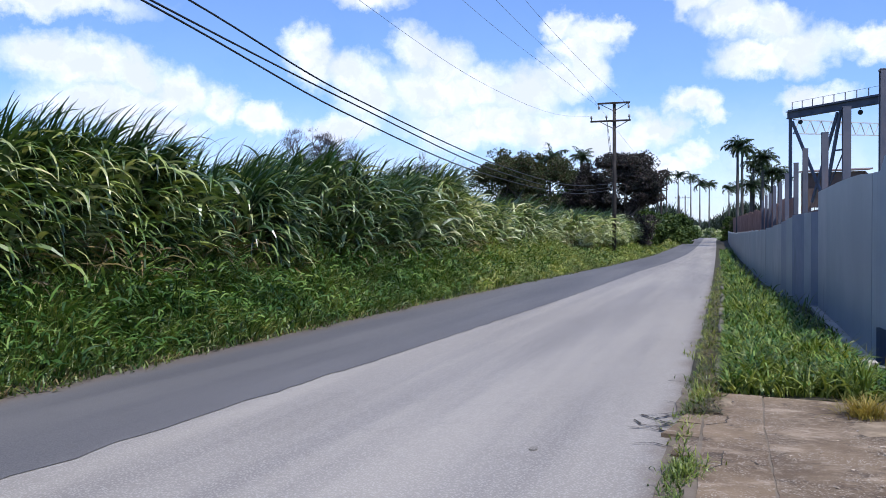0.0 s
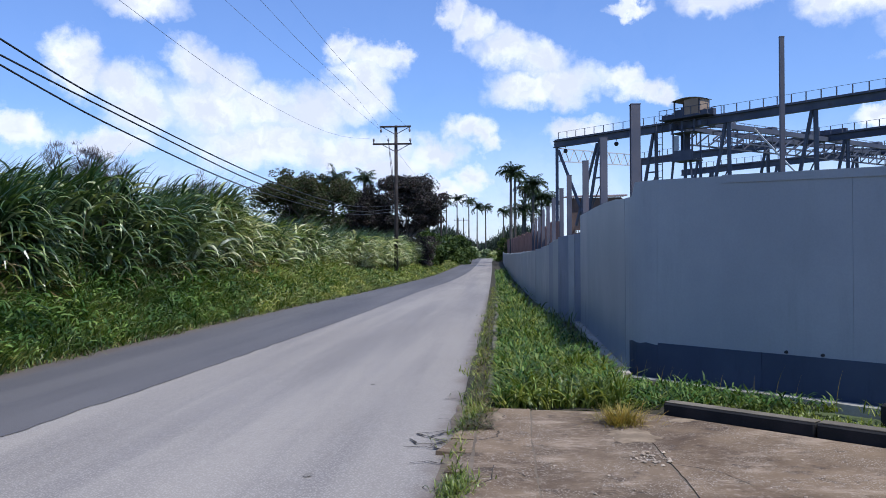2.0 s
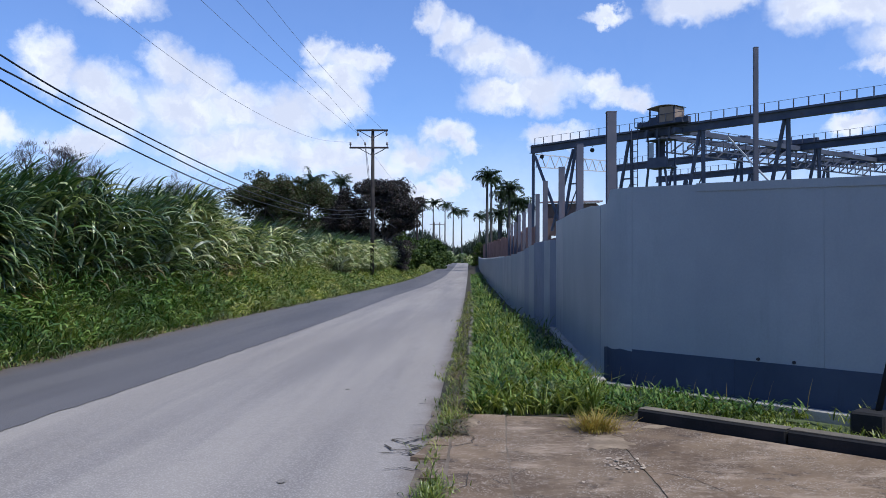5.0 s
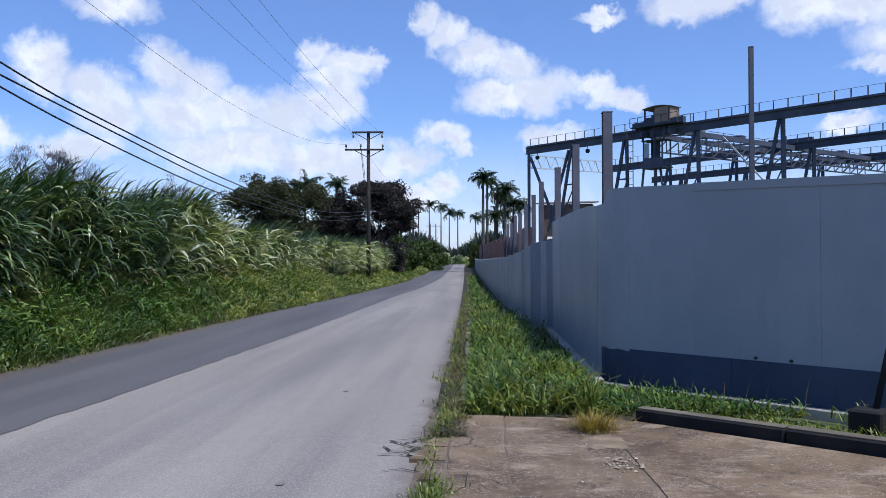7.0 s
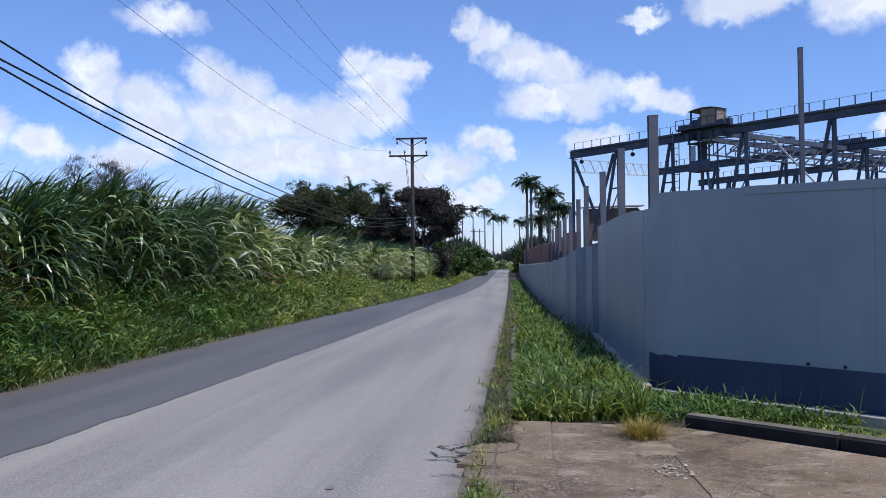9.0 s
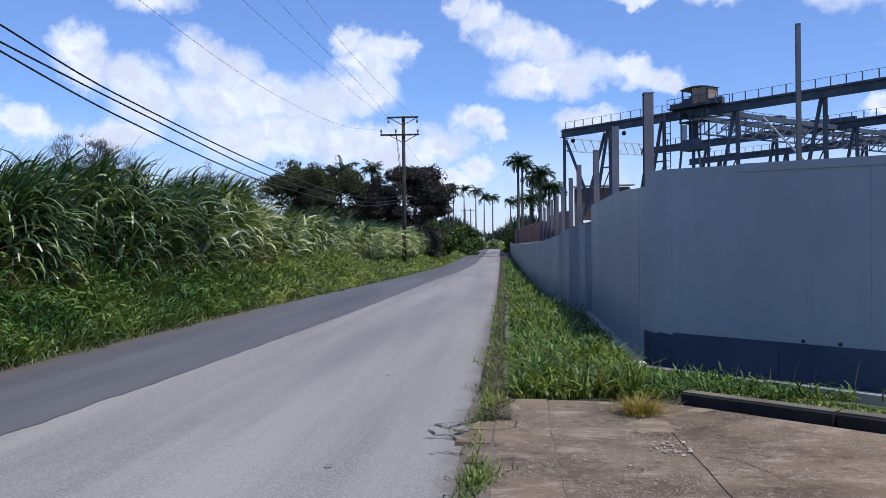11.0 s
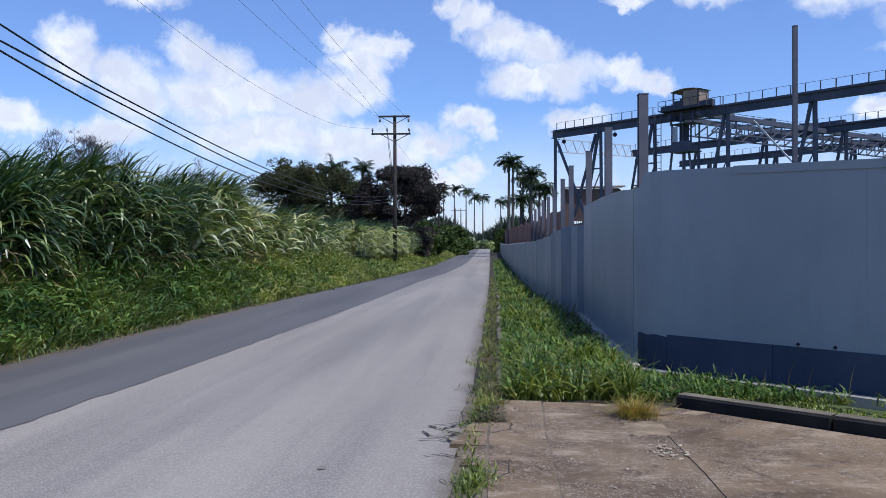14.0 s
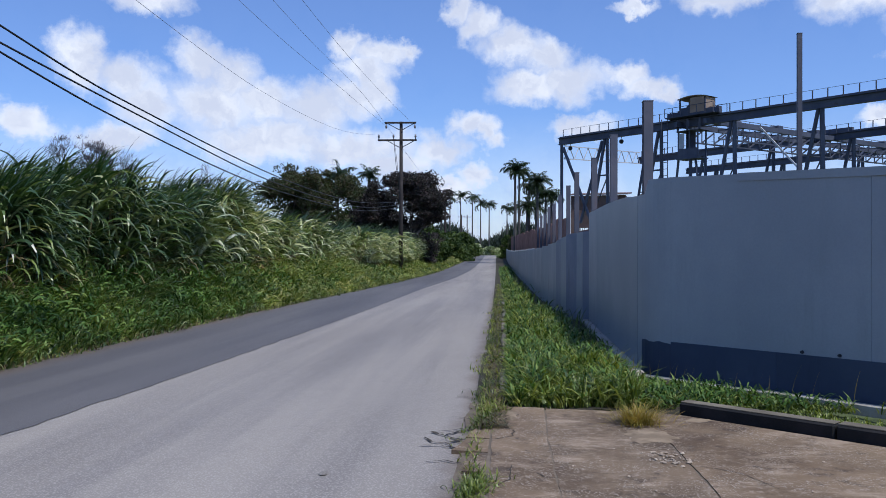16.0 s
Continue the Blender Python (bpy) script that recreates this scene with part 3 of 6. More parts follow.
def slab(name, pts, z, material, parent, thick=0.12, label=""):
    """A cast slab with worn edges, from its outline."""
    bm = bmesh.new()
    ring = []
    for (x0, y0), (x1, y1) in zip(pts, pts[1:] + pts[:1]):
        cuts = max(1, int(math.hypot(x1 - x0, y1 - y0) / 0.09)) if max(y0, y1) > 3 else 1
        for k in range(cuts):
            x, y = x0 + (x1 - x0) * k / cuts, y0 + (y1 - y0) * k / cuts
            ring.append((x + 0.009 * noise.noise((x * 11, y * 11, z * 300)) - 0.012 * max(0.0, noise.noise((x * 3, y * 3, 8.0))), y + 0.008 * noise.noise((x * 11, y * 11, 5.0))))
    top = bm.faces.new([bm.verts.new((x, y, z)) for x, y in ring])
    got = bmesh.ops.extrude_face_region(bm, geom=[top])
    bmesh.ops.translate(bm, verts=[v for v in got["geom"] if isinstance(v, bmesh.types.BMVert)], vec=(0, 0, -thick))
    return part(name, bm, material, parent, label)


slab("slab", [(-0.20, -6), (0.245, -6), (0.270, 5.5), (0.278, 7.2), (0.322, 8.66), (0.02, 8.70), (-0.06, 8.35), (-0.19, 8.1)], 0.035, M_SLAB, apron)
slab("slab", [(0.26, -6), (1.31, -6), (1.30, 5.92), (1.285, 7.1), (1.20, 7.55), (1.40, 8.5), (0.8, 8.6), (0.34, 8.64), (0.29, 7.2), (0.285, 5.5)], 0.032, M_SLAB, apron)
slab("slab", [(1.325, -6), (12.0, -6), (12.0, -1.2), (3.72, 6.50), (1.62, 8.40), (1.42, 8.47), (1.215, 7.56), (1.30, 7.1), (1.315, 5.92)], 0.036, M_SLAB, apron)
slab("slab_bed", [(-0.33, -6), (11.9, -6), (11.9, -1.3), (3.6, 6.45), (1.5, 8.5), (0.0, 8.6), (-0.25, 8.2)], 0.028, M_DIRT, apron, 0.05)
strip("edge_fill", lambda y: RIGHT - 0.10 + wob(y, 12.0, 0.09), lambda y: -0.17, [-6 + 0.2 * i for i in range(76)], lambda x, y: 0.0125 + 0.006 * noise.noise((x * 9, y * 9, 1)), M_DIRT, 5, parent=apron)
# broken apron edge beside the road
for pts in ([(-0.42, 7.25), (-0.215, 7.2), (-0.21, 7.62), (-0.33, 7.66)], [(-0.36, 7.7), (-0.215, 7.65), (-0.205, 8.0), (-0.28, 7.98)],
            [(-0.50, 6.75), (-0.22, 6.7), (-0.215, 7.17), (-0.40, 7.2)], [(-0.40, 6.1), (-0.23, 6.1), (-0.22, 6.66), (-0.36, 6.68)],
            [(-0.26, 8.05), (-0.09, 8.38), (0.0, 8.68), (-0.14, 8.72), (-0.24, 8.3)]):
    slab("slab_fragment", pts, 0.0335, M_SLAB, apron, 0.04)


def crack(pts, width, z=0.0135):
    """A branching crack: a dark ragged ribbon lying in the surface."""
    fine = []
    for (x0, y0), (x1, y1) in zip(pts, pts[1:]):
        for k in range(6):
            s = k / 6
            x, y = x0 + (x1 - x0) * s, y0 + (y1 - y0) * s
            fine.append((x + 0.022 * noise.noise((x * 14, y * 14, 0)), y + 0.022 * noise.noise((x * 14, y * 14, 9))))
    fine.append(pts[-1])
    vs, fs = [], []
    for i, (x, y) in enumerate(fine):
        a, b = fine[max(i - 1, 0)], fine[min(i + 1, len(fine) - 1)]
        d = Vector((b[0] - a[0], b[1] - a[1], 0)).normalized()
        w = width * (0.35 + 0.9 * abs(noise.noise((x * 9, y * 9, 5)))) * (0.4 if i in (0, len(fine) - 1) else 1)
        vs += [(x - d.y * w, y + d.x * w, z), (x + d.y * w, y - d.x * w, z)]
    for i in range(len(fine) - 1):
        fs.append((2 * i, 2 * i + 1, 2 * i + 3, 2 * i + 2))
    return vs, fs


for pts, w in (([(-0.22, 7.15), (-0.45, 7.22), (-0.62, 7.38), (-0.74, 7.52)], 0.012), ([(-0.45, 7.22), (-0.58, 7.10), (-0.70, 7.12), (-0.78, 7.3)], 0.012),
               ([(-0.62, 7.38), (-0.50, 7.55), (-0.38, 7.62), (-0.24, 7.60)], 0.011), ([(-0.3, 6.85), (-0.48, 6.9), (-0.62, 7.0), (-0.8, 6.98)], 0.010),
               ([(-0.58, 7.10), (-0.52, 6.95), (-0.36, 6.80)], 0.009), ([(-0.36, 8.05), (-0.48, 8.2), (-0.6, 8.22)], 0.008),
               ([(-0.40, 6.4), (-0.55, 6.5), (-0.7, 6.42)], 0.008), ([(-0.35, 9.2), (-0.5, 9.4), (-0.62, 9.42)], 0.008), ([(-0.74, 7.52), (-0.55, 7.6), (-0.38, 7.78)], 0.010)):
    vs, fs = crack(pts, w * 1.7)
    sheet("crack", vs, fs, M_CRACK, road)
for pts, w in (([(-0.18, 7.15), (-0.02, 7.3), (0.0, 7.55)], 0.006), ([(-0.2, 7.9), (-0.02, 8.0), (0.06, 8.3)], 0.006), ([(-0.04, 6.3), (-0.05, 5.9), (-0.15, 5.74)], 0.006), ([(0.14, 6.1), (0.18, 5.98), (0.27, 5.95)], 0.005), ([(1.20, 7.5), (1.05, 7.62), (0.8, 7.6)], 0.005), ([(1.33, 6.4), (1.6, 6.2), (1.75, 5.8)], 0.004)):
    vs, fs = crack(pts, w * 1.5, 0.0385)
    sheet("crack", vs, fs, M_CRACK, apron)

# the kerb: short worn blocks, some sunk and leaning
kerb = empty("kerb", (-0.08, 9, 0), label="worn broken concrete kerb overgrown by grass", category="kerb", kind="structure")
y = 8.9
rnd = random.Random(4)
while y < 60:
    ln = rnd.uniform(0.75, 0.95)
    if rnd.random() > 0.12:
        m = pose(-0.07 + rnd.uniform(-0.02, 0.02), y, rnd.uniform(-0.06, 0.0) + (0.05 if y > 13 else 0), rnd.uniform(-1, 1), rnd.uniform(-5, 5), rnd.uniform(-1.5, 1.5))
        part("kerb_stone", box_mesh((-0.045, 0, -0.1), (0.045, ln - 0.02, 0.10), m, 0.018), M_KERB, kerb)
    y += ln

# low kerb wall at the end of the apron, black for its shaded face
k0, k1 = Vector((1.63, 8.43, 0)), Vector((1.63, 8.43, 0)) + Vector((0.742, -0.67, 0)) * 9.0
low = empty("low_kerb_wall", k0, label="low concrete upstand along the apron, its shaded face coloured black", category="kerb", kind="structure")
for i in range(6):
    a, b = k0.lerp(k1, i / 6), k0.lerp(k1, (i + 1) / 6 - 0.002)
    bm = bmesh.new()
    add_box(bm, (0, 0, -0.05), ((b - a).length, 0.17, 0.15), along(a, b), 0.014)
    block = part("upstand_block", bm, M_BLACK, low)
    # thin slab added so the top face shows paler, as sunlit
    bm = bmesh.new()
    add_box(bm, (0.006, 0.02, 0.151), ((b - a).length - 0.006, 0.165, 0.162 + 0.004 * (i % 2)), along(a, b), 0.004)
    part("mortar_top", bm, M_KERB, block, "mossy grey-brown top in a paler sunlit tone")

# sandy dust washed up round the tuft, and rubble on the slab
M_SAND = painted("pale_sandy_dust", (0.19, 0.14, 0.09), (0.31, 0.235, 0.155), 0.95, 6.0, (0.12, 0.085, 0.055), bump=0.6)
for cx, cy, rx, ry in ((1.19, 7.42, 0.24, 0.30), (-0.05, 8.25, 0.10, 0.22), (1.75, 8.12, 0.12, 0.07)):
    vs = [(cx, cy, 0.052)]
    for r, z in ((0.6, 0.049), (1.0, 0.034)):
        for k in range(30):
            w = 2 * math.pi * k / 30
            g = r * (1 + 0.6 * noise.noise((cx + 1.6 * math.cos(w), cy + 1.6 * math.sin(w), 3.0)) + 0.4 * noise.noise((cx + 5 * math.cos(w), cy + 5 * math.sin(w), 1.0)))
            vs.append((cx + rx * g * math.cos(w), cy + ry * g * math.sin(w), z))
    fs = [(0, 1 + k, 1 + (k + 1) % 30) for k in range(30)] + [(1 + k, 31 + k, 31 + (k + 1) % 30, 1 + (k + 1) % 30) for k in range(30)]
    sheet("sand_drift", vs, fs, M_SAND, apron, smooth=True)
for i in range(120):
    c = (1.17, 6.62) if i < 62 else (1.10, 7.35)
    x, y = c[0] + rng.normal() * 0.07, c[1] + rng.normal() * 0.13
    if i > 84:
        x, y = rng.uniform(-0.1, 3.0), rng.uniform(4.5, 8.0)
        if 0.742 * (y - 8.43) + 0.67 * (x - 1.63) > -0.15:
            continue
    r = rng.uniform(0.004, 0.013) * (1.9 if i < 22 else 0.9)
    bm = bmesh.new()
    bmesh.ops.create_icosphere(bm, subdivisions=1, radius=r, matrix=pose(x, y, 0.036 + r * 0.3, 0, 0, rng.uniform(0, 360)) @ Matrix.Diagonal((1.4, 0.9, 0.5, 1)))
    for v in bm.verts:
        v.co += Vector(rng.normal(size=3)) * r * 0.2
    part("pebble", bm, M_RUBBLE, None, "small pale chip of broken concrete on the slab", category="pebble", group="rubble on the apron")

# ---- hoarding ----
hoarding = empty("wall_hoarding", CORNER, label="grey-blue painted sheet hoarding with a dark blue foot", category="wall", kind="structure")


def panel(name, p, q, z0p, z1p, z0q, z1q, out, t, material, proud=0.0):
    """An upright sheet from p to q, with its own heights at both ends."""
    p, q, o = Vector(p), Vector(q), Vector(out)
    bm = bmesh.new()
    rows = []
    for side in (proud, proud - t):
        rows.append([bm.verts.new(p + o * side + Vector((0, 0, z0p))), bm.verts.new(q + o * side + Vector((0, 0, z0q))),
                     bm.verts.new(q + o * side + Vector((0, 0, z1q))), bm.verts.new(p + o * side + Vector((0, 0, z1p)))])
    f, b = rows
    bm.faces.new(f)
    bm.faces.new(b[::-1])
    for k in range(4):
        j = (k + 1) % 4
        bm.faces.new((f[k], f[j], b[j], b[k]))
    return part(name, bm, material, hoarding)


seams = [0.45, 1.38, 2.95, 4.03, 5.5, 7.0, 8.5, 10.0, 11.5, 13.0]
top_z = lambda s: 2.62 - 0.03 * min(s, 4.2)
for i, (a, b) in enumerate(zip(seams, seams[1:])):
    p, q = CORNER + FACE * (a + 0.0008), CORNER + FACE * (b - 0.0008)
    gap = 0.012 if i == 2 else 0.0
    q = q - FACE * gap
    panel("sheet", p, q, 0.46, top_z(a), 0.46, top_z(b), OUT, 0.04, M_WALL, 0.003 * (i % 2))
for a, b in zip([0.45, 1.9, 3.95, 5.9, 7.9, 9.9], [1.9, 3.95, 5.9, 7.9, 9.9, 13.0]):
    panel("foot_sheet", CORNER + FACE * (a + 0.003), CORNER + FACE * (b - 0.003), -0.05, 0.49, -0.05, 0.49, OUT, 0.03, M_BAND, 0.014)
for a, b in zip([1.40, 4.05], [4.02, 13.0]):
    panel("capping", CORNER + FACE * a, CORNER + FACE * b, top_z(a) - 0.085, top_z(a) + 0.012, top_z(b) - 0.085, top_z(b) + 0.012, OUT, 0.06, M_WALL, 0.016)
# bolts in the foot
for s in (2.2, 2.62):
    bm = bmesh.new()
    bmesh.ops.create_cone(bm, segments=8, radius1=0.02, radius2=0.015, depth=0.03, cap_ends=True,
                          matrix=Matrix.Translation(CORNER + FACE * s + OUT * 0.02 + Vector((0, 0, 0.52))) @ along((0, 0, 0), OUT) @ pose(0, 0, 0, 0, 90, 0))
    part("bolt", bm, M_DARK, hoarding)
# the side along the road: sheets whose tops step down and climb again
WEST = Vector((-1, 0, 0))


runs = [(11.75, 12.75, 2.42, 2.47, M_WALL), (12.75, 14.3, 2.48, 2.53, M_WALL), (14.3, 16.2, 2.53, 2.565, M_WALL), (16.2, 18.0, 2.565, 2.58, M_WALL), (18.0, 20.0, 2.58, 2.60, M_WALL2),
        (20.0, 20.35, 2.17, 2.165, M_WALL3), (20.35, 20.72, 2.165, 2.15, M_WALL2), (20.72, 21.02, 2.15, 2.14, M_WALL3), (21.02, 21.4, 2.14, 2.12, M_WALL3),
        (21.4, 22.8, 2.08, 2.06, M_WALL), (22.8, 24.2, 2.03, 2.01, M_WALL3), (24.2, 27.0, 1.97, 1.94, M_WALL2), (27.0, 29.9, 1.90, 1.91, M_WALL), (29.9, 33.0, 1.86, 1.88, M_WALL2),
        (33.0, 37.2, 1.83, 1.90, M_WALL2), (37.2, 41.4, 1.84, 1.92, M_WALL), (41.4, 45.0, 1.82, 1.92, M_WALL2), (45.0, 49.5, 1.83, 1.93, M_WALL2), (49.5, 54.0, 1.83, 1.95, M_WALL2)]
for a, b, za, zb, mt in runs:
    p, q = Vector((side_x(a), a, 0)), Vector((side_x(b - 0.002), b - 0.002, 0))
    way = (q - p).normalized()
    panel("sheet", p, q, -0.05, za, -0.05, zb, Vector((-way.y, way.x, 0)), 0.04, mt, 0.006 * (int(a * 10) % 2))
for i in range(13):
    a = 54 + i * 6.0
    panel("sheet", (side_x(a), a, 0), (side_x(a + 5.998), a + 5.998, 0), -0.05, 1.86 + 0.02 * (i % 3) + rise(a) * 0.6, -0.05, 1.97 + 0.02 * (i % 3) + rise(a + 6) * 0.6, WEST, 0.04, M_WALL2, 0.005 * (i % 2))

# the corner sheet is bent round
c0, c1 = Vector((side_x(11.75), 11.748, 0)), CORNER + FACE * 0.449
vs, fs = [], []
for back in (0.0, 0.04):
    for k in range(9):
        u = k / 8
        p = c0 * (1 - u) ** 2 + CORNER * 2 * u * (1 - u) + c1 * u * u - (OUT * u + WEST * (1 - u)) * back
        vs += [p + Vector((0, 0, -0.05)), p + Vector((0, 0, 2.42 if u < 0.5 else top_z(0.45)))]
for k in range(8):
    a, b = 2 * k, 18 + 2 * k
    fs += [(a, a + 2, a + 3, a + 1), (b, b + 1, b + 3, b + 2), (a + 1, a + 3, b + 3, b + 1), (a, b, b + 2, a + 2)]
fs += [(0, 1, 19, 18), (16, 34, 35, 17)]
sheet("corner_sheet", vs, fs, M_WALL, hoarding)
vs, fs = [], []
for k in range(7):
    u = 0.3 + 0.7 * k / 6
    p = c0 * (1 - u) ** 2 + CORNER * 2 * u * (1 - u) + c1 * u * u + (OUT * u + WEST * (1 - u)) * 0.012
    top = 0.47 + 0.012 * math.sin(k * 1.9)
    vs += [p + Vector((0, 0, -0.05)), p + Vector((0, 0, top)), p - OUT * 0.01 + Vector((0, 0, top)), p - OUT * 0.01 + Vector((0, 0, -0.05))]
for k in range(6):
    a = 4 * k
    fs += [(a, a + 4, a + 5, a + 1), (a + 1, a + 5, a + 6, a + 2), (a + 2, a + 6, a + 7, a + 3)]
fs += [(0, 1, 2, 3), (24, 27, 26, 25)]
sheet("foot_sheet", vs, fs, M_BAND, hoarding)

# concrete footing in front of the sheets
footing = empty("footing", CORNER, label="pale concrete footing strip along the hoarding", category="footing", kind="structure")
f0 = CORNER - FACE * 0.05 + OUT * 0.20
for i in range(5):
    a, b = f0 + FACE * (i * 1.9), f0 + FACE * (i * 1.9 + 1.885)
    bm = bmesh.new()
    add_box(bm, (0, 0, -0.08), ((b - a).length, 0.12, 0.045 + 0.01 * (i % 2)), along(a, b), 0.01)
    part("footing_block", bm, M_PLINTH, footing)
for i in range(4):
    a = Vector((side_x(11.3 + i * 2.17) - 0.10, 11.0 + i * 2.2, 0))
    b = Vector((side_x(11.3 + (i + 1) * 2.17) - 0.10, 11.0 + i * 2.2 + 2.17, 0))
    bm = bmesh.new()
    add_box(bm, (0, -0.075, -0.08), ((b - a).length, 0.075, 0.10), along(a, b), 0.012)
    part("footing_block", bm, M_PLINTH, footing)


def steel_post(x, y, z1, w, d, lean=0.0, name="steel_post"):
    """A rolled H-section standing behind the hoarding."""
    thing = empty(name, (x, y, 0), label="tall rusty lilac-grey steel column behind the hoarding", category="post", group="columns behind the hoarding")
    top = (x + lean, y, z1)
    for nm, off in (("flange", -1), ("flange", 1), ("web", 0)):
        bm = bmesh.new()
        if off:
            add_box(bm, (-w / 2, off * d / 2 - 0.009, 0), (w / 2, off * d / 2 + 0.009, z1), Matrix.Translation((x, y, 0)))
        else:
            add_box(bm, (-0.008, -d / 2 + 0.01, 0), (0.008, d / 2 - 0.01, z1), Matrix.Translation((x, y, 0)))
        part(nm, bm, M_POST, thing)
    part("cap_plate", box_mesh((x - w / 2 - 0.008, y - d / 2 - 0.012, z1), (x + w / 2 + 0.008, y + d / 2 + 0.012, z1 + 0.014)), M_POST, thing)
    return thing


for x, y, z in ((2.17, 13.4, 4.02), (2.2, 17.68, 4.11), (2.22, 21.56, 4.07), (2.22, 26.6, 4.2), (2.22, 29.94, 4.06), (2.22, 34.2, 4.02), (2.24, 38.5, 3.95),
                (2.24, 42.8, 4.05), (2.24, 47.0, 3.9), (2.25, 51.5, 4.0), (2.25, 56.0, 3.9)):
    steel_post(x, y, z, 0.145, 0.15)
steel_post(4.79, 8.33, 3.55, 0.17, 0.15)
mast = empty("pipe_mast", (3.36, 10.1, 0), label="slim tall steel mast behind the hoarding", category="mast")
bm = bmesh.new()
add_box(bm, (-0.025, -0.025, 0), (0.025, -0.017, 4.2), Matrix.Translation((3.36, 10.1, 0)))
add_box(bm, (-0.025, -0.017, 0), (-0.016, 0.025, 4.2), Matrix.Translation((3.36, 10.1, 0)))
part("angle_bar", bm, M_STEEL, mast)
part("cap", box_mesh((3.333, 10.073, 4.2), (3.387, 10.127, 4.212)), M_STEEL, mast)

# leaning bar with its block
prop = empty("leaning_bar", (3.86, 8.15, 0), label="black bar leaning on a dark concrete block", category="bar")
tube("bar", [(3.80, 8.10, 0.02), (4.05, 8.16, 1.0), (4.36, 8.24, 2.12)], [0.032, 0.030, 0.028], M_BLACK, prop)
part("collar", box_mesh((-0.031, -0.031, 0), (0.031, 0.031, 0.05), Matrix.Translation((4.355, 8.238, 2.08)) @ pose(0, 0, 0, 0, 15, 0), 0.006), M_STEEL, prop)
part("block", box_mesh((-0.15, -0.15, -0.03), (0.15, 0.15, 0.22), pose(3.77, 8.08, 0, 0, 0, -40), 0.02), M_BLACK, prop)

# rusty sheets further on, above the hoarding
rust = empty("rusty_fence", (2.6, 36, 0), label="rusty brown corrugated fence sheets behind the hoarding", category="fence", kind="structure")
for i in range(31):
    a = 36 + i * 3.0
    h = 3.2 + 0.012 * (a - 36) + 0.12 * math.sin(i * 2.1)
    vs, fs = [], []
    for k in range(25):
        yy = a + 2.97 * k / 24
        xx = through_keys(yy, [(36, 2.6), (60, 2.3), (130, 1.2)]) + 0.05 * math.sin(k * math.pi / 2)
        vs += [(xx, yy, 0.0), (xx, yy, h), (xx + 0.01, yy, 0.0), (xx + 0.01, yy, h)]
    for k in range(24):
        fs += [(4 * k, 4 * k + 4, 4 * k + 5, 4 * k + 1), (4 * k + 2, 4 * k + 3, 4 * k + 7, 4 * k + 6), (4 * k + 1, 4 * k + 5, 4 * k + 7, 4 * k + 3)]
    sheet("corrugated_sheet", vs, fs, M_RUST, rust)

# ---- overhead line ----
def utility_pole(name, x, y, z1, r0, r1, arms, label):
    thing = empty(name, (x, y, 0), label=label, category="utility pole", group="poles along the road")
    tube("pole", [(x, y, -0.3), (x + 0.02, y, z1 * 0.5), (x, y, z1)], [r0, (r0 + r1) / 2, r1], M_POLE, thing, sides=10)
    for z, a, b, pins in arms:
        arm = beam("crossarm", (x + a, y - r1 - 0.05, z), (x + b, y - r1 - 0.05, z), 0.10, 0.13, M_POLE, thing, bevel=0.01)
        for px, up in pins:
            tube("insulator", [(x + px, y - r1 - 0.05, z + 0.06 * up), (x + px, y - r1 - 0.05, z + 0.2 * up), (x + px, y - r1 - 0.05, z + 0.22 * up), (x + px, y - r1 - 0.05, z + 0.42 * up)],
                 [0.035, 0.035, 0.085, 0.06], M_CERAMIC, arm)
    return thing


pole = utility_pole("utility_pole", -7.72, 62, 11.55, 0.17, 0.115,
                    [(11.45, -1.2, 1.15, ((-1.1, -1), (1.05, -1))), (10.15, -1.72, 1.2, ((-1.65, 1), (-0.55, 1), (1.1, 1)))],
                    "dark tarred wooden power pole with two crossarms")
for a, b in (((-1.0, 11.4), (-0.08, 10.9)), ((1.0, 11.4), (0.08, 10.9)), ((-1.0, 10.1), (-0.08, 9.6)), ((1.0, 10.1), (0.08, 9.6))):
    beam("arm_brace", (-7.72 + a[0], 61.84, a[1]), (-7.72 + b[0], 61.84, b[1]), 0.03, 0.05, M_POLE, pole)
tube("dropper", [(-8.25, 61.8, 10.2), (-8.1, 61.8, 8.6), (-7.86, 61.85, 6.6)], 0.018, M_CABLE, pole, "black cable dropping down the pole")
tube("dropper", [(-8.22, 61.8, 10.2), (-7.98, 61.8, 8.4), (-7.86, 61.85, 6.4)], 0.015, M_CABLE, pole)
utility_pole("utility_pole", -7.6, 108, 9.6, 0.17, 0.12, [(9.9, -0.4, 0.9, ((0.8, 1),))], "dark wooden pole beside the trees down the road")
for x, arms in ((-12.7, [(13.2, -1.2, 3.4, ((-1.0, 1), (0.9, 1), (3.2, 1)))]), (-11.0, [])):
    utility_pole("utility_pole", x, 255, 13.9, 0.2, 0.14, arms, "far wooden power pole of a pair sharing one crossarm")


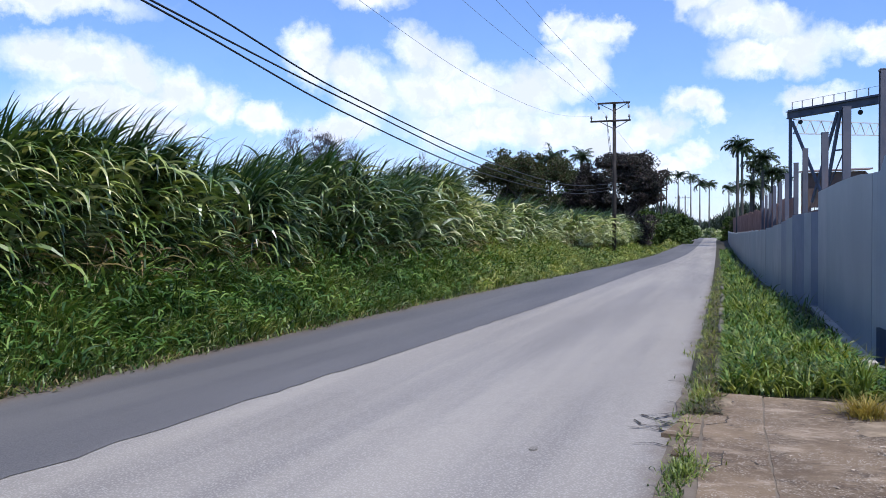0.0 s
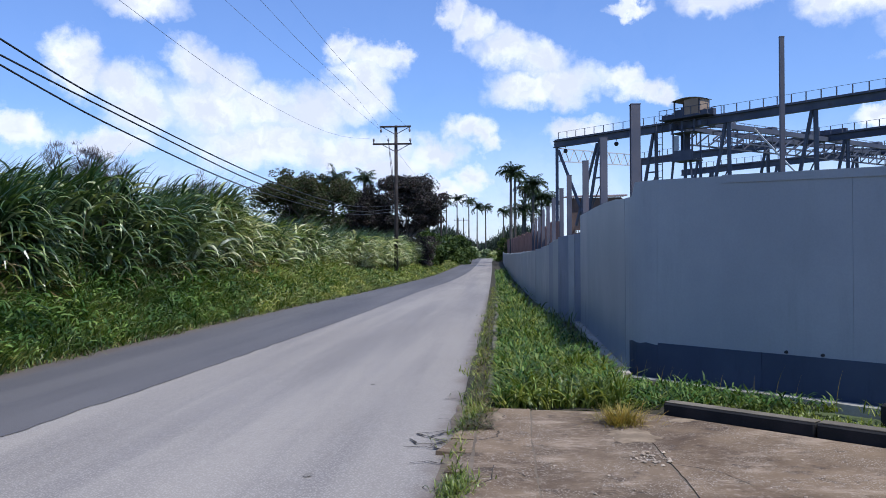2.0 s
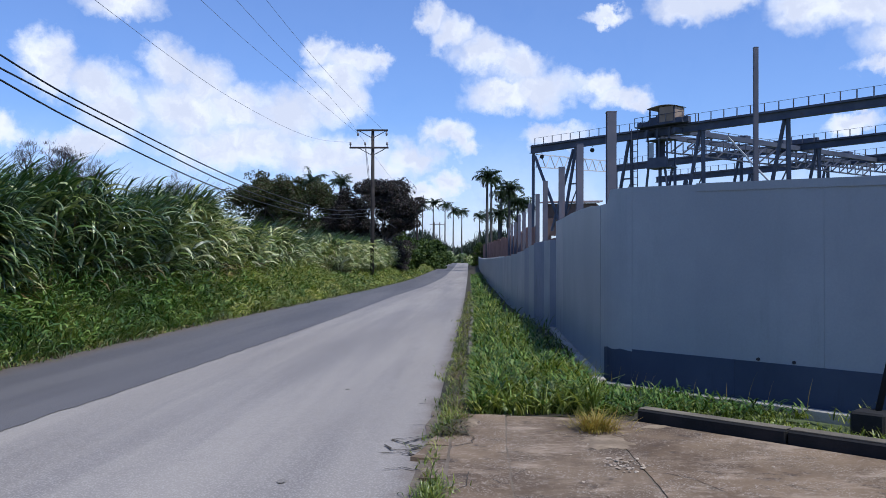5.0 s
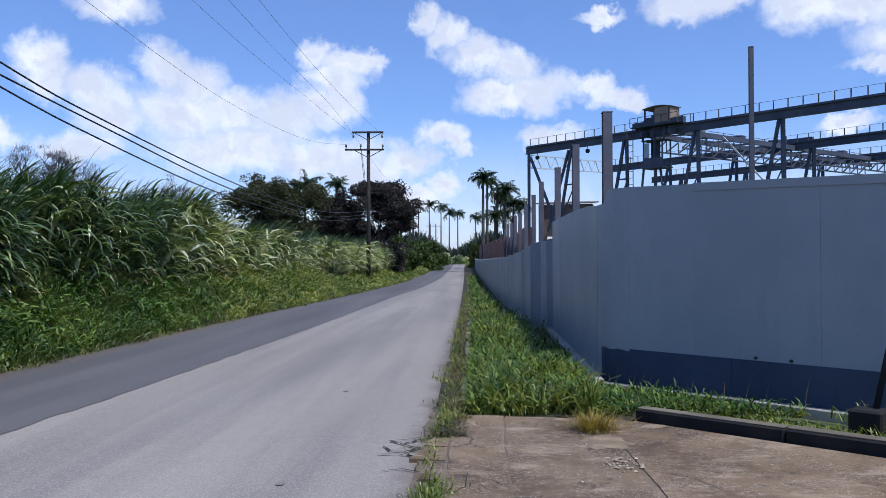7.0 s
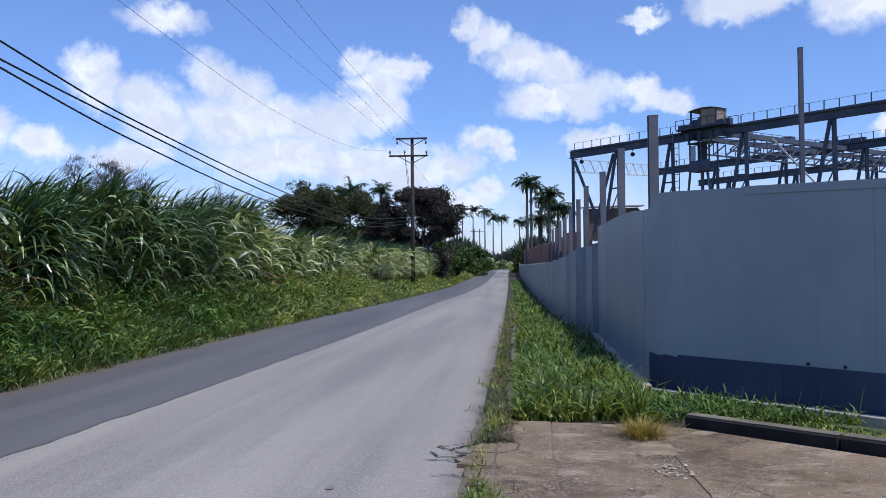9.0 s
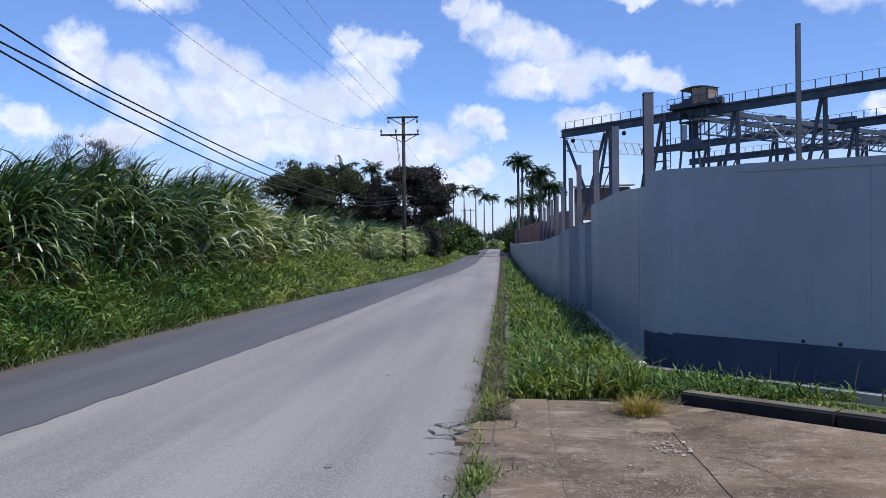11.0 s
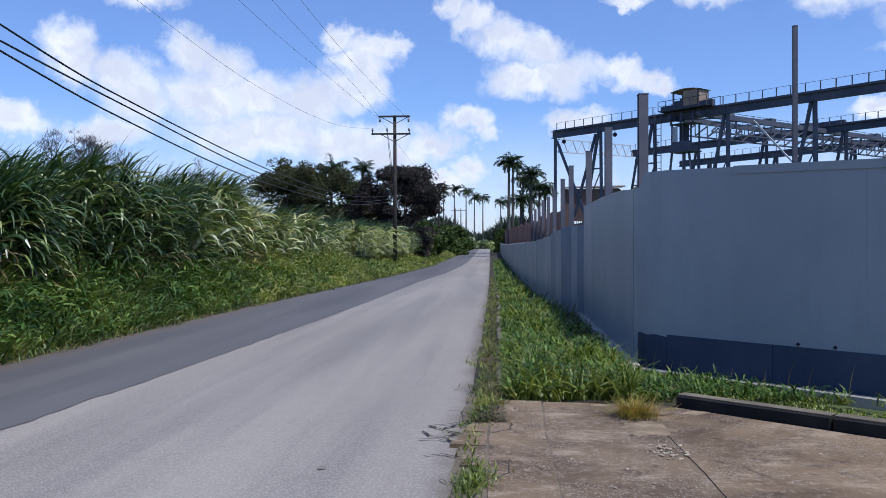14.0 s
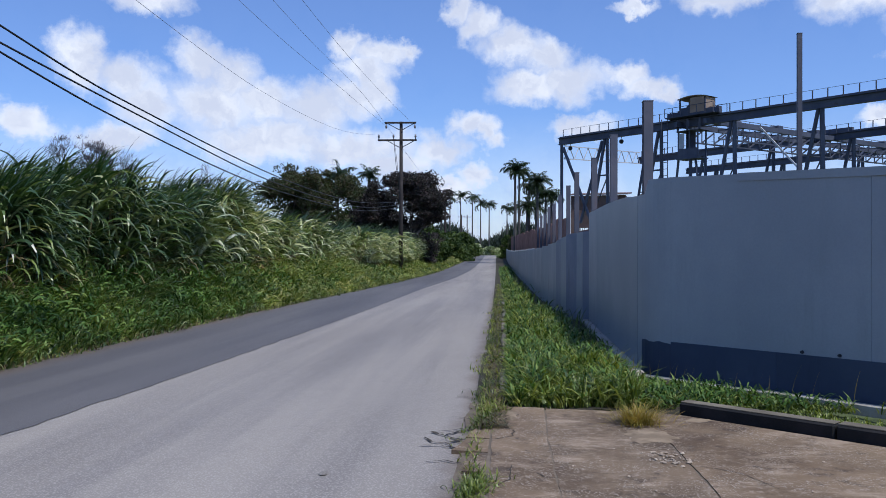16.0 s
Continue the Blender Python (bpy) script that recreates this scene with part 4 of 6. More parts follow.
def hung(keys, steps=40):
    """A smooth line through its keys (y, x, z), for a hanging cable."""
    ks = [Vector((x, y, z)) for y, x, z in keys]
    pts = []
    for i in range(len(ks) - 1):
        p0, p1, p2, p3 = ks[max(i - 1, 0)], ks[i], ks[i + 1], ks[min(i + 2, len(ks) - 1)]
        d1 = (p2 - p0) / max(0.1, (p2.y - p0.y)) * (p2.y - p1.y)
        d2 = (p3 - p1) / max(0.1, (p3.y - p1.y)) * (p2.y - p1.y)
        for k in range(steps // (len(ks) - 1)):
            s = k / (steps // (len(ks) - 1))
            pts.append(p1 * (2 * s ** 3 - 3 * s ** 2 + 1) + d1 * (s ** 3 - 2 * s ** 2 + s) + p2 * (3 * s ** 2 - 2 * s ** 3) + d2 * (s ** 3 - s ** 2))
    return pts + [ks[-1]]


for keys in ([(-14, -8.0, 7.4), (11.04, -8.0, 5.34), (16.4, -8.0, 4.82), (30.2, -8.0, 4.30), (45, -7.95, 4.45), (62, -7.86, 5.55)],
             [(-14, -8.0, 6.9), (10.1, -8.0, 5.09), (16.7, -8.0, 4.66), (28.2, -8.0, 4.09), (45, -7.95, 4.2), (62, -7.86, 5.3)],
             [(-14, -8.0, 6.9), (10.0, -8.0, 5.03), (16.4, -8.0, 4.39), (27.1, -8.0, 3.85), (45, -7.95, 4.0), (62, -7.86, 5.1)]):
    tube("telephone_cable", hung(keys), 0.017, M_CABLE, None, "thick black telephone cable sagging beside the road", category="cable", group="telephone cables", sides=6)
for keys, r in (([(-20, -6.6, 11.3), (15, -6.6, 10.0), (30, -6.6, 9.85), (45, -6.6, 10.3), (62, -6.62, 11.2)], 0.007),
                ([(-20, -7.65, 11.4), (15, -7.65, 10.1), (30, -7.65, 9.95), (45, -7.7, 10.3), (62, -8.3, 10.55)], 0.007),
                ([(-20, -8.85, 11.4), (15, -8.85, 10.1), (30, -8.85, 10.05), (45, -8.85, 10.6), (62, -8.82, 11.2)], 0.007),
                ([(-20, -8.9, 9.2), (19, -8.9, 7.7), (30, -8.9, 7.55), (45, -9.0, 8.4), (62, -9.35, 10.55)], 0.006)):
    tube("power_wire", hung(keys), r, M_WIRE, None, "thin bare power wire strung between poles", category="wire", group="power wires", sides=5)
for x0, z0, x1, z1 in ((-7.8, 9.8, -7.2, 9.4), (-7.75, 5.3, -7.5, 6.0)):
    tube("power_wire", hung([(62, x0, z0), (84, (x0 + x1) / 2, (z0 + z1) / 2 - 0.7), (108, x1, z1)]), 0.01, M_WIRE, None,
         "thin wire running on to the next pole", category="wire", group="power wires", sides=5)

# ---- the cane yard gantry behind the hoarding ----
RUN = Vector((0.615, -0.789, 0)).normalized()       # along the runways
ACROSS = Vector((0.789, 0.615, 0)).normalized()     # from one runway to the next
ASKEW = Vector((0.670, -0.742, 0)).normalized()     # the first runway stands a little askew
TOP = 16.1


def gantry_point(start, s, n=0.0, z=0.0):
    return Vector(start) + (ASKEW if start[1] < 115 else RUN) * s + ACROSS * n + Vector((0, 0, z))


def runway(start, length, legs, label, first_post=0.8):
    """A raised crane runway: girder, walkway rail and trestle legs."""
    thing = empty("crane_runway", start, label=label, category="crane runway", group="gantry runways")
    g = gantry_point
    bm = bmesh.new()
    add_ibeam(bm, g(start, 0, 0, TOP - 0.42), g(start, length, 0, TOP - 0.42), 0.55, 0.84, 0.07)
    part("girder", bm, M_GIRDER, thing)
    bm = bmesh.new()
    add_box(bm, (0, -0.1, 0.004), (length, 0.75, 0.06), along(g(start, 0, 0, TOP), g(start, length, 0, TOP)))
    part("walkway", bm, M_GIRDER, thing)
    bm = bmesh.new()
    add_beam(bm, g(start, 0.1, 0, TOP + 0.12), g(start, length, 0, TOP + 0.12), 0.09, 0.12)
    part("crane_rail", bm, M_STEEL, thing)
    rail = beam("handrail", g(start, first_post, -0.1, TOP + 0.98), g(start, length, -0.1, TOP + 0.98), 0.03, 0.03, M_STEEL, thing)
    s = first_post
    while s < length:
        beam("rail_post", g(start, s, -0.1, TOP + 0.004), g(start, s, -0.1, TOP + 0.98), 0.09, 0.09, M_STEEL, rail)
        s += 1.45
    for s in legs:
        leg = beam("leg", g(start, s + 0.25, 0, TOP - 0.85), g(start, s + 0.45, 0, -0.2), 0.34, 0.36, M_GIRDER, thing)
        beam("raking_leg", g(start, s - 0.1, 0, TOP - 0.85), g(start, s - 3.4, 0, -0.2), 0.26, 0.28, M_GIRDER, thing)
        for z, w in ((11.0, 1.1), (7.0, 2.0), (4.0, 2.7)):
            beam("tie", g(start, s - w, 0, z), g(start, s + 0.35, 0, z), 0.16, 0.16, M_GIRDER, leg)
        beam("stay", g(start, s - 2.2, 0, 6.0), g(start, s + 0.3, 0, 10.8), 0.10, 0.10, M_STEEL, leg)
    return thing


A0, B0, C0 = Vector((6.85, 104.3, 0)), Vector((20.0, 126.0, 0)), Vector((30.5, 142.0, 0))
runA = runway(A0, 70, (7.5, 15.2, 24.2, 33.3, 44.5, 54.0, 63.0), "high dark blue-grey steel crane runway with a handrail")
runB = runway(B0, 78, (1.2, 12.0, 22.5, 33.0, 43.5, 54.0, 64.5), "second dark steel crane runway further back")
runC = runway(C0, 86, (6.0, 18.0, 30.0, 42.0, 54.0, 66.0), "third dark steel crane runway across the yard")
# the open end: a thin column with struts
beam("end_column", gantry_point(A0, 0.45, 0, -0.2), gantry_point(A0, 0.45, 0, TOP - 0.85), 0.36, 0.36, M_GIRDER, runA)
beam("end_strut", gantry_point(A0, 0.7, 0, TOP - 1.2), gantry_point(A0, 5.6, 0, 5.0), 0.26, 0.26, M_GIRDER, runA)
beam("end_strut", gantry_point(A0, 7.0, 0, TOP - 1.0), gantry_point(A0, 3.6, 0, 5.5), 0.26, 0.26, M_GIRDER, runA)
for s in (1.6, 9.6):
    bm = bmesh.new()
    bmesh.ops.create_uvsphere(bm, u_segments=10, v_segments=6, radius=0.27, matrix=Matrix.Translation(gantry_point(A0, s, 0.3, TOP - 1.35)))
    part("flood_lamp", bm, M_DARK, runA, "dark round lamp housing")
    beam("lamp_bracket", gantry_point(A0, s, 0.3, TOP - 1.0), gantry_point(A0, s, 0.3, TOP - 0.84), 0.08, 0.08, M_STEEL, runA)


def lattice(name, p, q, depth, bays, material, label, r=0.07):
    """A light lattice girder with a zigzag web."""
    p, q = Vector(p), Vector(q)
    thing = empty(name, p, label=label, category="lattice girder", group="lattice girders")
    d = Vector((0, 0, depth))
    beam("top_chord", p, q, r * 1.5, r * 1.5, material, thing)
    beam("bottom_chord", p - d, q - d, r * 1.5, r * 1.5, material, thing)
    for i in range(bays):
        a, b, c = p.lerp(q, i / bays), p.lerp(q, (i + 0.5) / bays), p.lerp(q, (i + 1) / bays)
        beam("diagonal", a - d, b, r, r, material, thing)
        beam("diagonal", b, c - d, r, r, material, thing)
    return thing


lattice("lattice_girder", gantry_point(A0, 0.6, 0.3, TOP - 0.95), gantry_point(B0, 0.6, -0.3, TOP + 0.75), 1.6, 9, M_LATTICE, "pale open lattice girder between two runways", 0.085)
lattice("lattice_girder", gantry_point(B0, 0.6, 0.3, TOP - 3.0), gantry_point(C0, 0.6, -0.3, TOP - 3.0), 1.7, 8, M_LATTICE, "pale open lattice girder behind the second runway", 0.08)
lattice("lattice_girder", gantry_point(B0, 4, 8, 7.6), gantry_point(B0, 70, 8, 7.6), 1.5, 24, M_LATTICE, "long low pale lattice girder in the yard", 0.08)

# the travelling bridge crane, parked across the first two bays
K0 = A0 - ASKEW * 1.3
crane = empty("bridge_crane", gantry_point(K0, 21, 0, TOP), label="dark travelling bridge crane parked on the runways with two cabins", category="bridge crane")
for s in (19.6, 23.2):
    beam("bridge_girder", gantry_point(K0, s, -1.2, TOP - 0.6), gantry_point(K0, s, 47.5, TOP - 0.6), 0.35, 0.55, M_GIRDER, crane)
    chord = beam("bottom_chord", gantry_point(K0, s, 1.0, TOP - 2.3), gantry_point(K0, s, 46.0, TOP - 2.1), 0.16, 0.16, M_GIRDER, crane)
    for i in range(22):
        a, b = 1.0 + i * 2.04, 1.0 + (i + 1) * 2.04
        beam("web_bar", gantry_point(K0, s, a, TOP - 2.2), gantry_point(K0, s, b, TOP - 1.0), 0.13, 0.13, M_GIRDER, chord)
        beam("web_bar", gantry_point(K0, s, b, TOP - 2.2), gantry_point(K0, s, b, TOP - 1.0), 0.10, 0.10, M_GIRDER, chord)
for n in (-0.6, 23.6, 46.8):
    beam("end_carriage", gantry_point(K0, 18.2, n, TOP + 0.45), gantry_point(K0, 24.6, n, TOP + 0.45), 0.5, 0.6, M_GIRDER, crane)
rail = beam("walkway_rail", gantry_point(K0, 18.9, 0.4, TOP + 1.0), gantry_point(K0, 18.9, 46.5, TOP + 1.0), 0.05, 0.05, M_STEEL, crane)
for i in range(24):
    beam("rail_post", gantry_point(K0, 18.9, 0.4 + 2 * i, TOP - 0.1), gantry_point(K0, 18.9, 0.4 + 2 * i, TOP + 1.0), 0.06, 0.06, M_STEEL, rail)
for i in range(5):
    part("machinery", box_mesh((-0.7, -0.5, 0.0), (0.7, 0.5, 0.5 + 0.15 * (i % 3)), Matrix.Translation(gantry_point(K0, 21.4, 6 + 7.5 * i, TOP - 0.33)) @ pose(0, 0, 0, 0, 0, -52), 0.08), M_GIRDER, crane)
for i in range(12):
    beam("cross_tie", gantry_point(K0, 19.6, 1.5 + 4 * i, TOP - 0.6), gantry_point(K0, 23.2, 3.5 + 4 * i, TOP - 0.6), 0.14, 0.14, M_GIRDER, crane)


def cabin(start, s0, s1, n0, n1, z0, z1, material, label, glazed, wall=0.06):
    """A sheet-metal cabin with corner posts, roof and open or glazed sides."""
    box = empty("cabin", (0, 0, 0), label=label)
    box.parent = crane
    box.location = -crane.location
    m = along(gantry_point(start, s0, n0, z0), gantry_point(start, s1, n0, z0))
    ln, dp, h = s1 - s0, n1 - n0, z1 - z0
    bow = 0.03 if glazed else 0.22

    def bit(name, lo, hi, mt):
        part(name, box_mesh(lo, hi, m), mt, box)
    bit("cabin_floor", (-0.1, -0.1, -0.15), (ln + 0.1, dp + 0.1, 0), M_GIRDER)
    vs = []
    for k in range(7):
        w = -1 + 2 * k / 6
        vs += [m @ Vector((-0.15 + (ln + 0.3) * k / 6, -0.15, h + bow * (1 - w * w))), m @ Vector((-0.15 + (ln + 0.3) * k / 6, dp + 0.15, h + bow * (1 - w * w))),
               m @ Vector((-0.15 + (ln + 0.3) * k / 6, -0.15, h + 0.06 + bow * (1 - w * w))), m @ Vector((-0.15 + (ln + 0.3) * k / 6, dp + 0.15, h + 0.06 + bow * (1 - w * w)))]
    fs = []
    for k in range(6):
        a, b = 4 * k, 4 * k + 4
        fs += [(a, a + 1, b + 1, b), (a + 2, b + 2, b + 3, a + 3), (a, b, b + 2, a + 2), (a + 1, a + 3, b + 3, b + 1)]
    sheet("cabin_roof", vs, fs, material, box)
    for x in (0, ln - 0.14):
        for y in (0, dp - 0.14):
            bit("corner_post", (x, y, 0), (x + 0.14, y + 0.14, h), M_GIRDER)
    if glazed:
        bit("apron_sheet", (0.14, 0, 0), (ln - 0.14, 0.05, h * 0.35), material)
        bit("glass", (0.16, 0.02, h * 0.36), (ln * 0.32, 0.04, h * 0.92), M_GLASS)
        bit("mullion", (ln * 0.55, 0.0, h * 0.35), (ln * 0.6, 0.06, h), M_GIRDER)
        bit("back_sheet", (0.14, dp - 0.06, 0), (ln * 0.45, dp, h), material)
        bit("side_sheet", (0, 0.14, 0), (0.05, dp - 0.14, h * 0.4), material)
    else:
        bit("front_sheet", (ln * 0.42, 0, 0.0), (ln, 0.05, h + 0.05), material)
        bit("low_sheet", (0.14, 0, 0.0), (ln * 0.42, 0.05, h * 0.42), M_GIRDER)
        bit("winch", (0.5, 0.6, 0), (1.6, 1.6, h * 0.6), M_GIRDER)
        bit("side_sheet", (ln - 0.05, 0.14, 0), (ln - 0.002, dp - 0.14, h), material)
    return box


cabin(K0, 19.8, 23.0, -0.9, 0.9, TOP + 0.45, TOP + 2.0, M_CABIN, "cream sheet-metal winch house on top", False)
for nn in (-1.1, 1.1):
    deck_rail = beam("deck_rail", gantry_point(K0, 18.1, nn, TOP + 1.25), gantry_point(K0, 24.1, nn, TOP + 1.25), 0.05, 0.05, M_STEEL, crane)
    for i in range(7):
        beam("rail_post", gantry_point(K0, 18.1 + 1.0 * i, nn, TOP + 0.28), gantry_point(K0, 18.1 + 1.0 * i, nn, TOP + 1.25), 0.07, 0.07, M_STEEL, deck_rail)
part("deck", box_mesh((0.6, -1.2, 0.16), (6.6, 1.2, 0.28), along(gantry_point(K0, 17.5, 0, TOP), gantry_point(K0, 24.5, 0, TOP))), M_GIRDER, crane)
cabin(K0, 19.7, 22.2, -1.0, 0.6, TOP - 4.2, TOP - 1.4, M_GIRDER, "hanging operator's cabin with broken glazing", True)
for s in (19.4, 20.6, 22.1):
    beam("hanger", gantry_point(K0, s, -0.6, TOP - 1.4), gantry_point(K0, s, -0.6, TOP - 0.1), 0.2, 0.2, M_GIRDER, crane)
beam("hoist_leg", gantry_point(K0, 19.5, -0.6, TOP - 4.3), gantry_point(K0, 18.4, -0.6, 3.0), 0.22, 0.22, M_GIRDER, crane)
beam("hoist_leg", gantry_point(K0, 21.0, -0.6, TOP - 4.3), gantry_point(K0, 21.0, -0.6, 3.0), 0.3, 0.3, M_GIRDER, crane)
beam("hoist_leg", gantry_point(K0, 21.6, -0.6, TOP - 4.3), gantry_point(K0, 22.9, -0.6, 3.0), 0.22, 0.22, M_GIRDER, crane)
beam("grab_arm", gantry_point(K0, 27.6, 1.5, TOP - 1.6), gantry_point(K0, 35.0, 1.5, 6.4), 0.12, 0.16, M_LATTICE, crane, "pale slanting grab arm")
ladder = beam("ladder_rail", gantry_point(K0, 17.2, -0.5, 4.0), gantry_point(K0, 17.2, -0.5, TOP + 0.3), 0.08, 0.08, M_STEEL, crane)
beam("ladder_rail", gantry_point(K0, 18.0, -0.5, 4.0), gantry_point(K0, 18.0, -0.5, TOP + 0.3), 0.08, 0.08, M_STEEL, crane)
for i in range(16):
    beam("rung", gantry_point(K0, 17.2, -0.5, 4.5 + i * 0.72), gantry_point(K0, 18.0, -0.5, 4.5 + i * 0.72), 0.06, 0.06, M_STEEL, ladder)
hopper = empty("cane_hopper", gantry_point(B0, 55, 0, 0), label="dark rusty hopper under the second runway", category="hopper")
part("bin", box_mesh((-2.2, -2, 9.2), (2.2, 2, 12.6), Matrix.Translation(gantry_point(B0, 53, -2, 0)) @ pose(0, 0, 0, 0, 0, -52), 0.1), M_BRICK, hopper)
for dx in (-1.8, 1.8):
    for dy in (-1.6, 1.6):
        part("hopper_leg", box_mesh((dx - 0.15, dy - 0.15, 0), (dx + 0.15, dy + 0.15, 9.2), Matrix.Translation(gantry_point(B0, 53, -2, 0)) @ pose(0, 0, 0, 0, 0, -52)), M_GIRDER, hopper)

# ---- factory shed behind the columns ----
shed = empty("factory_shed", (14, 118, 0), label="brown derelict factory shed with a sheet roof and openings", category="shed")
m = Matrix.Translation((9.6, 120, -0.9)) @ pose(0, 0, 0, 0, 0, -12)
for lo, hi in (((0, 0, 0), (7.6, 0.3, 4.2)), ((0, 0, 6.4), (7.6, 0.3, 11.0)), ((0, 0, 4.2), (1.1, 0.3, 6.4)), ((2.4, 0, 4.2), (4.2, 0.3, 6.4)), ((5.4, 0, 4.2), (7.6, 0.3, 6.4)),
               ((0, 0.3, 0), (0.3, 8, 11.0)), ((7.3, 0.3, 0), (7.6, 8, 11.0))):
    part("wall", box_mesh(lo, hi, m), M_BRICK, shed)
bm = bmesh.new()
vs = [bm.verts.new(m @ Vector(p)) for p in ((-0.4, -0.5, 11.02), (8.0, -0.5, 11.02), (8.0, 8.5, 11.8), (-0.4, 8.5, 11.8), (-0.4, -0.5, 11.2), (8.0, -0.5, 11.2), (8.0, 8.5, 12.0), (-0.4, 8.5, 12.0))]
for f in ((0, 3, 2, 1), (4, 5, 6, 7), (0, 1, 5, 4), (1, 2, 6, 5), (2, 3, 7, 6), (3, 0, 4, 7)):
    bm.faces.new([vs[i] for i in f])
part("roof", bm, M_ROOF, shed)
for i in range(4):
    part("window_bar", box_mesh((1.3 + i * 0.3, 0.1, 4.2), (1.36 + i * 0.3, 0.16, 6.4), m), M_DARK, shed)
annexe = empty("gabled_annexe", (19, 117, 0), label="small brown gabled roof beside the shed", category="shed")
m = Matrix.Translation((17.4, 118, 0)) @ pose(0, 0, 0, 0, 0, -12)
part("wall", box_mesh((0, 0, 0), (6, 5, 8.6), m), M_BRICK, annexe)
bm = bmesh.new()
vs = [bm.verts.new(m @ Vector(p)) for p in ((-0.5, -0.5, 8.61), (6.5, -0.5, 8.61), (3, -0.5, 11.0), (-0.5, 5.5, 8.61), (6.5, 5.5, 8.61), (3, 5.5, 11.0))]
for f in ((0, 1, 2), (3, 5, 4), (0, 2, 5, 3), (1, 4, 5, 2), (0, 3, 4, 1)):
    bm.faces.new([vs[i] for i in f])
part("roof", bm, M_ROOF, annexe)
pipes = empty("low_pipe_rack", (4, 46, 0), label="dark low pipe rack behind the hoarding", category="pipe rack")
for i in range(4):
    beam("pipe", (3.3 + 0.2 * i, 22, 2.0 + 0.18 * i), (4.6 + 0.2 * i, 60, 2.5 + 0.25 * i), 0.1, 0.1, M_BRICK, pipes)
for yy in (24, 32, 40, 48, 56):
    beam("rack_leg", (3.3 + (yy - 22) * 0.034, yy, 0), (3.3 + (yy - 22) * 0.034, yy, 2.0 + (yy - 22) * 0.013), 0.1, 0.1, M_GIRDER, pipes)


# ---- trees ----
def limbs(base, height, spread, rng, count=7, depth=3, r0=0.25, lean=(0, 0)):
    """Tapered trunk and forking limbs; gives the bars' data and the tips."""
    lots, tips = [], []

    def grow(p, d, ln, r, level):
        pts, radii = [p], [r]
        for k in range(3):
            d = (d + Vector(rng.normal(size=3)) * 0.13 + Vector((0, 0, 0.05))).normalized()
            pts.append(pts[-1] + d * ln / 3)
            radii.append(r * (1 - 0.16 * (k + 1)))
        lots.append(tube_data(pts, radii, 7 if level == 0 else 5))
        if level == depth:
            tips.append(pts[-1])
            return
        for k in range(count if level == 0 else int(rng.integers(2, 5))):
            w = rng.uniform(0, 2 * math.pi)
            side = Vector((math.cos(w), math.sin(w), 0))
            nd = (d * rng.uniform(0.25, 0.8) + side * spread * rng.uniform(0.6, 1.2)).normalized()
            at = pts[-1] if k % 2 else pts[-2].lerp(pts[-1], rng.uniform(0.2, 1))
            grow(at, nd, ln * rng.uniform(0.55, 0.8), r * 0.5, level + 1)
    grow(Vector(base), Vector((lean[0], lean[1], 1)).normalized(), height * 0.36, r0, 0)
    return lots, tips


def clumps(centres, radii, count, rng, thin=0.5):
    """Points in uneven clumps, denser at the rim than in the middle."""
    out_pts = []
    for c, r in zip(centres, radii):
        d = rng.normal(size=(count, 3))
        d /= np.linalg.norm(d, axis=1)[:, None]
        k = rng.uniform(0.25, 1.0, count) ** thin
        out_pts.append(np.asarray(c) + d * (k * r)[:, None] * np.array([1.05, 1.05, 0.68]))
    return np.concatenate(out_pts, 0)


def tree(name, base, height, width, label, leaf, leaf_size, count, seed, depth=3, clump=1.3, r0=0.28, flat=0.75):
    rng = np.random.default_rng(seed)
    thing = empty(name, base, label=label, category="tree", group="roadside trees")
    lots, tips = limbs(base, height, 0.85, rng, 7, depth, r0)
    vs, fs = joined(*lots)
    tp = np.array([tuple(t) for t in tips])
    # bring the crown to its width and height
    c = np.array(base, float)
    half = np.percentile(np.abs(tp[:, :2] - c[:2]), 96)
    sx, sz = width / 2 / half, (height - clump * 0.3) / (np.percentile(tp[:, 2], 97) - c[2])
    scale = np.array([sx, sx, sz])
    vs = c + (vs - c) * scale
    tp = c + (tp - c) * scale
    sheet("trunk", vs, fs, M_BARK, thing, smooth=True)
    low = np.stack([rng.uniform(-0.5, 0.5, 40) * width, rng.uniform(-0.5, 0.5, 40) * width, rng.uniform(0.22, 0.6, 40) * height], 1) + c
    tp = np.concatenate([tp, low], 0)
    pts = clumps(tp, rng.uniform(0.5, 1.3, len(tp)) * clump, max(8, count // len(tp)), rng)
    v, f = leaves(pts, rng.uniform(0.6, 1.3, len(pts)) * leaf_size, rng, 1.6, 0.3)
    sheet("crown", v, f, leaf, thing)
    return thing


tree("broadleaf_tree", (-17.5, 76, 0), 9.1, 7.0, "tall domed olive and russet broadleaf tree behind the cane", M_OLIVE, 0.13, 46000, 11, 4, 0.85)
tree("broadleaf_tree", (-19.3, 79, 0), 8.0, 4.2, "bronze-leaved tree grown into the olive one", M_PURPLE, 0.13, 20000, 12, 4, 0.7)
tree("broadleaf_tree", (-9.7, 82, 0), 9.6, 6.4, "dark bronze-leaved tree close to the road", M_PURPLE, 0.13, 50000, 13, 4, 0.85)
tree("broadleaf_tree", (-12.4, 84, 0), 8.2, 5.0, "dense dark tree filling the gap", M_PURPLE, 0.13, 30000, 14, 4, 0.8)
tree("broadleaf_tree", (-14.7, 90, 0), 8.4, 5.0, "dark green tree behind the bronze ones", M_BUSH, 0.2, 16000, 15, 4, 0.8)


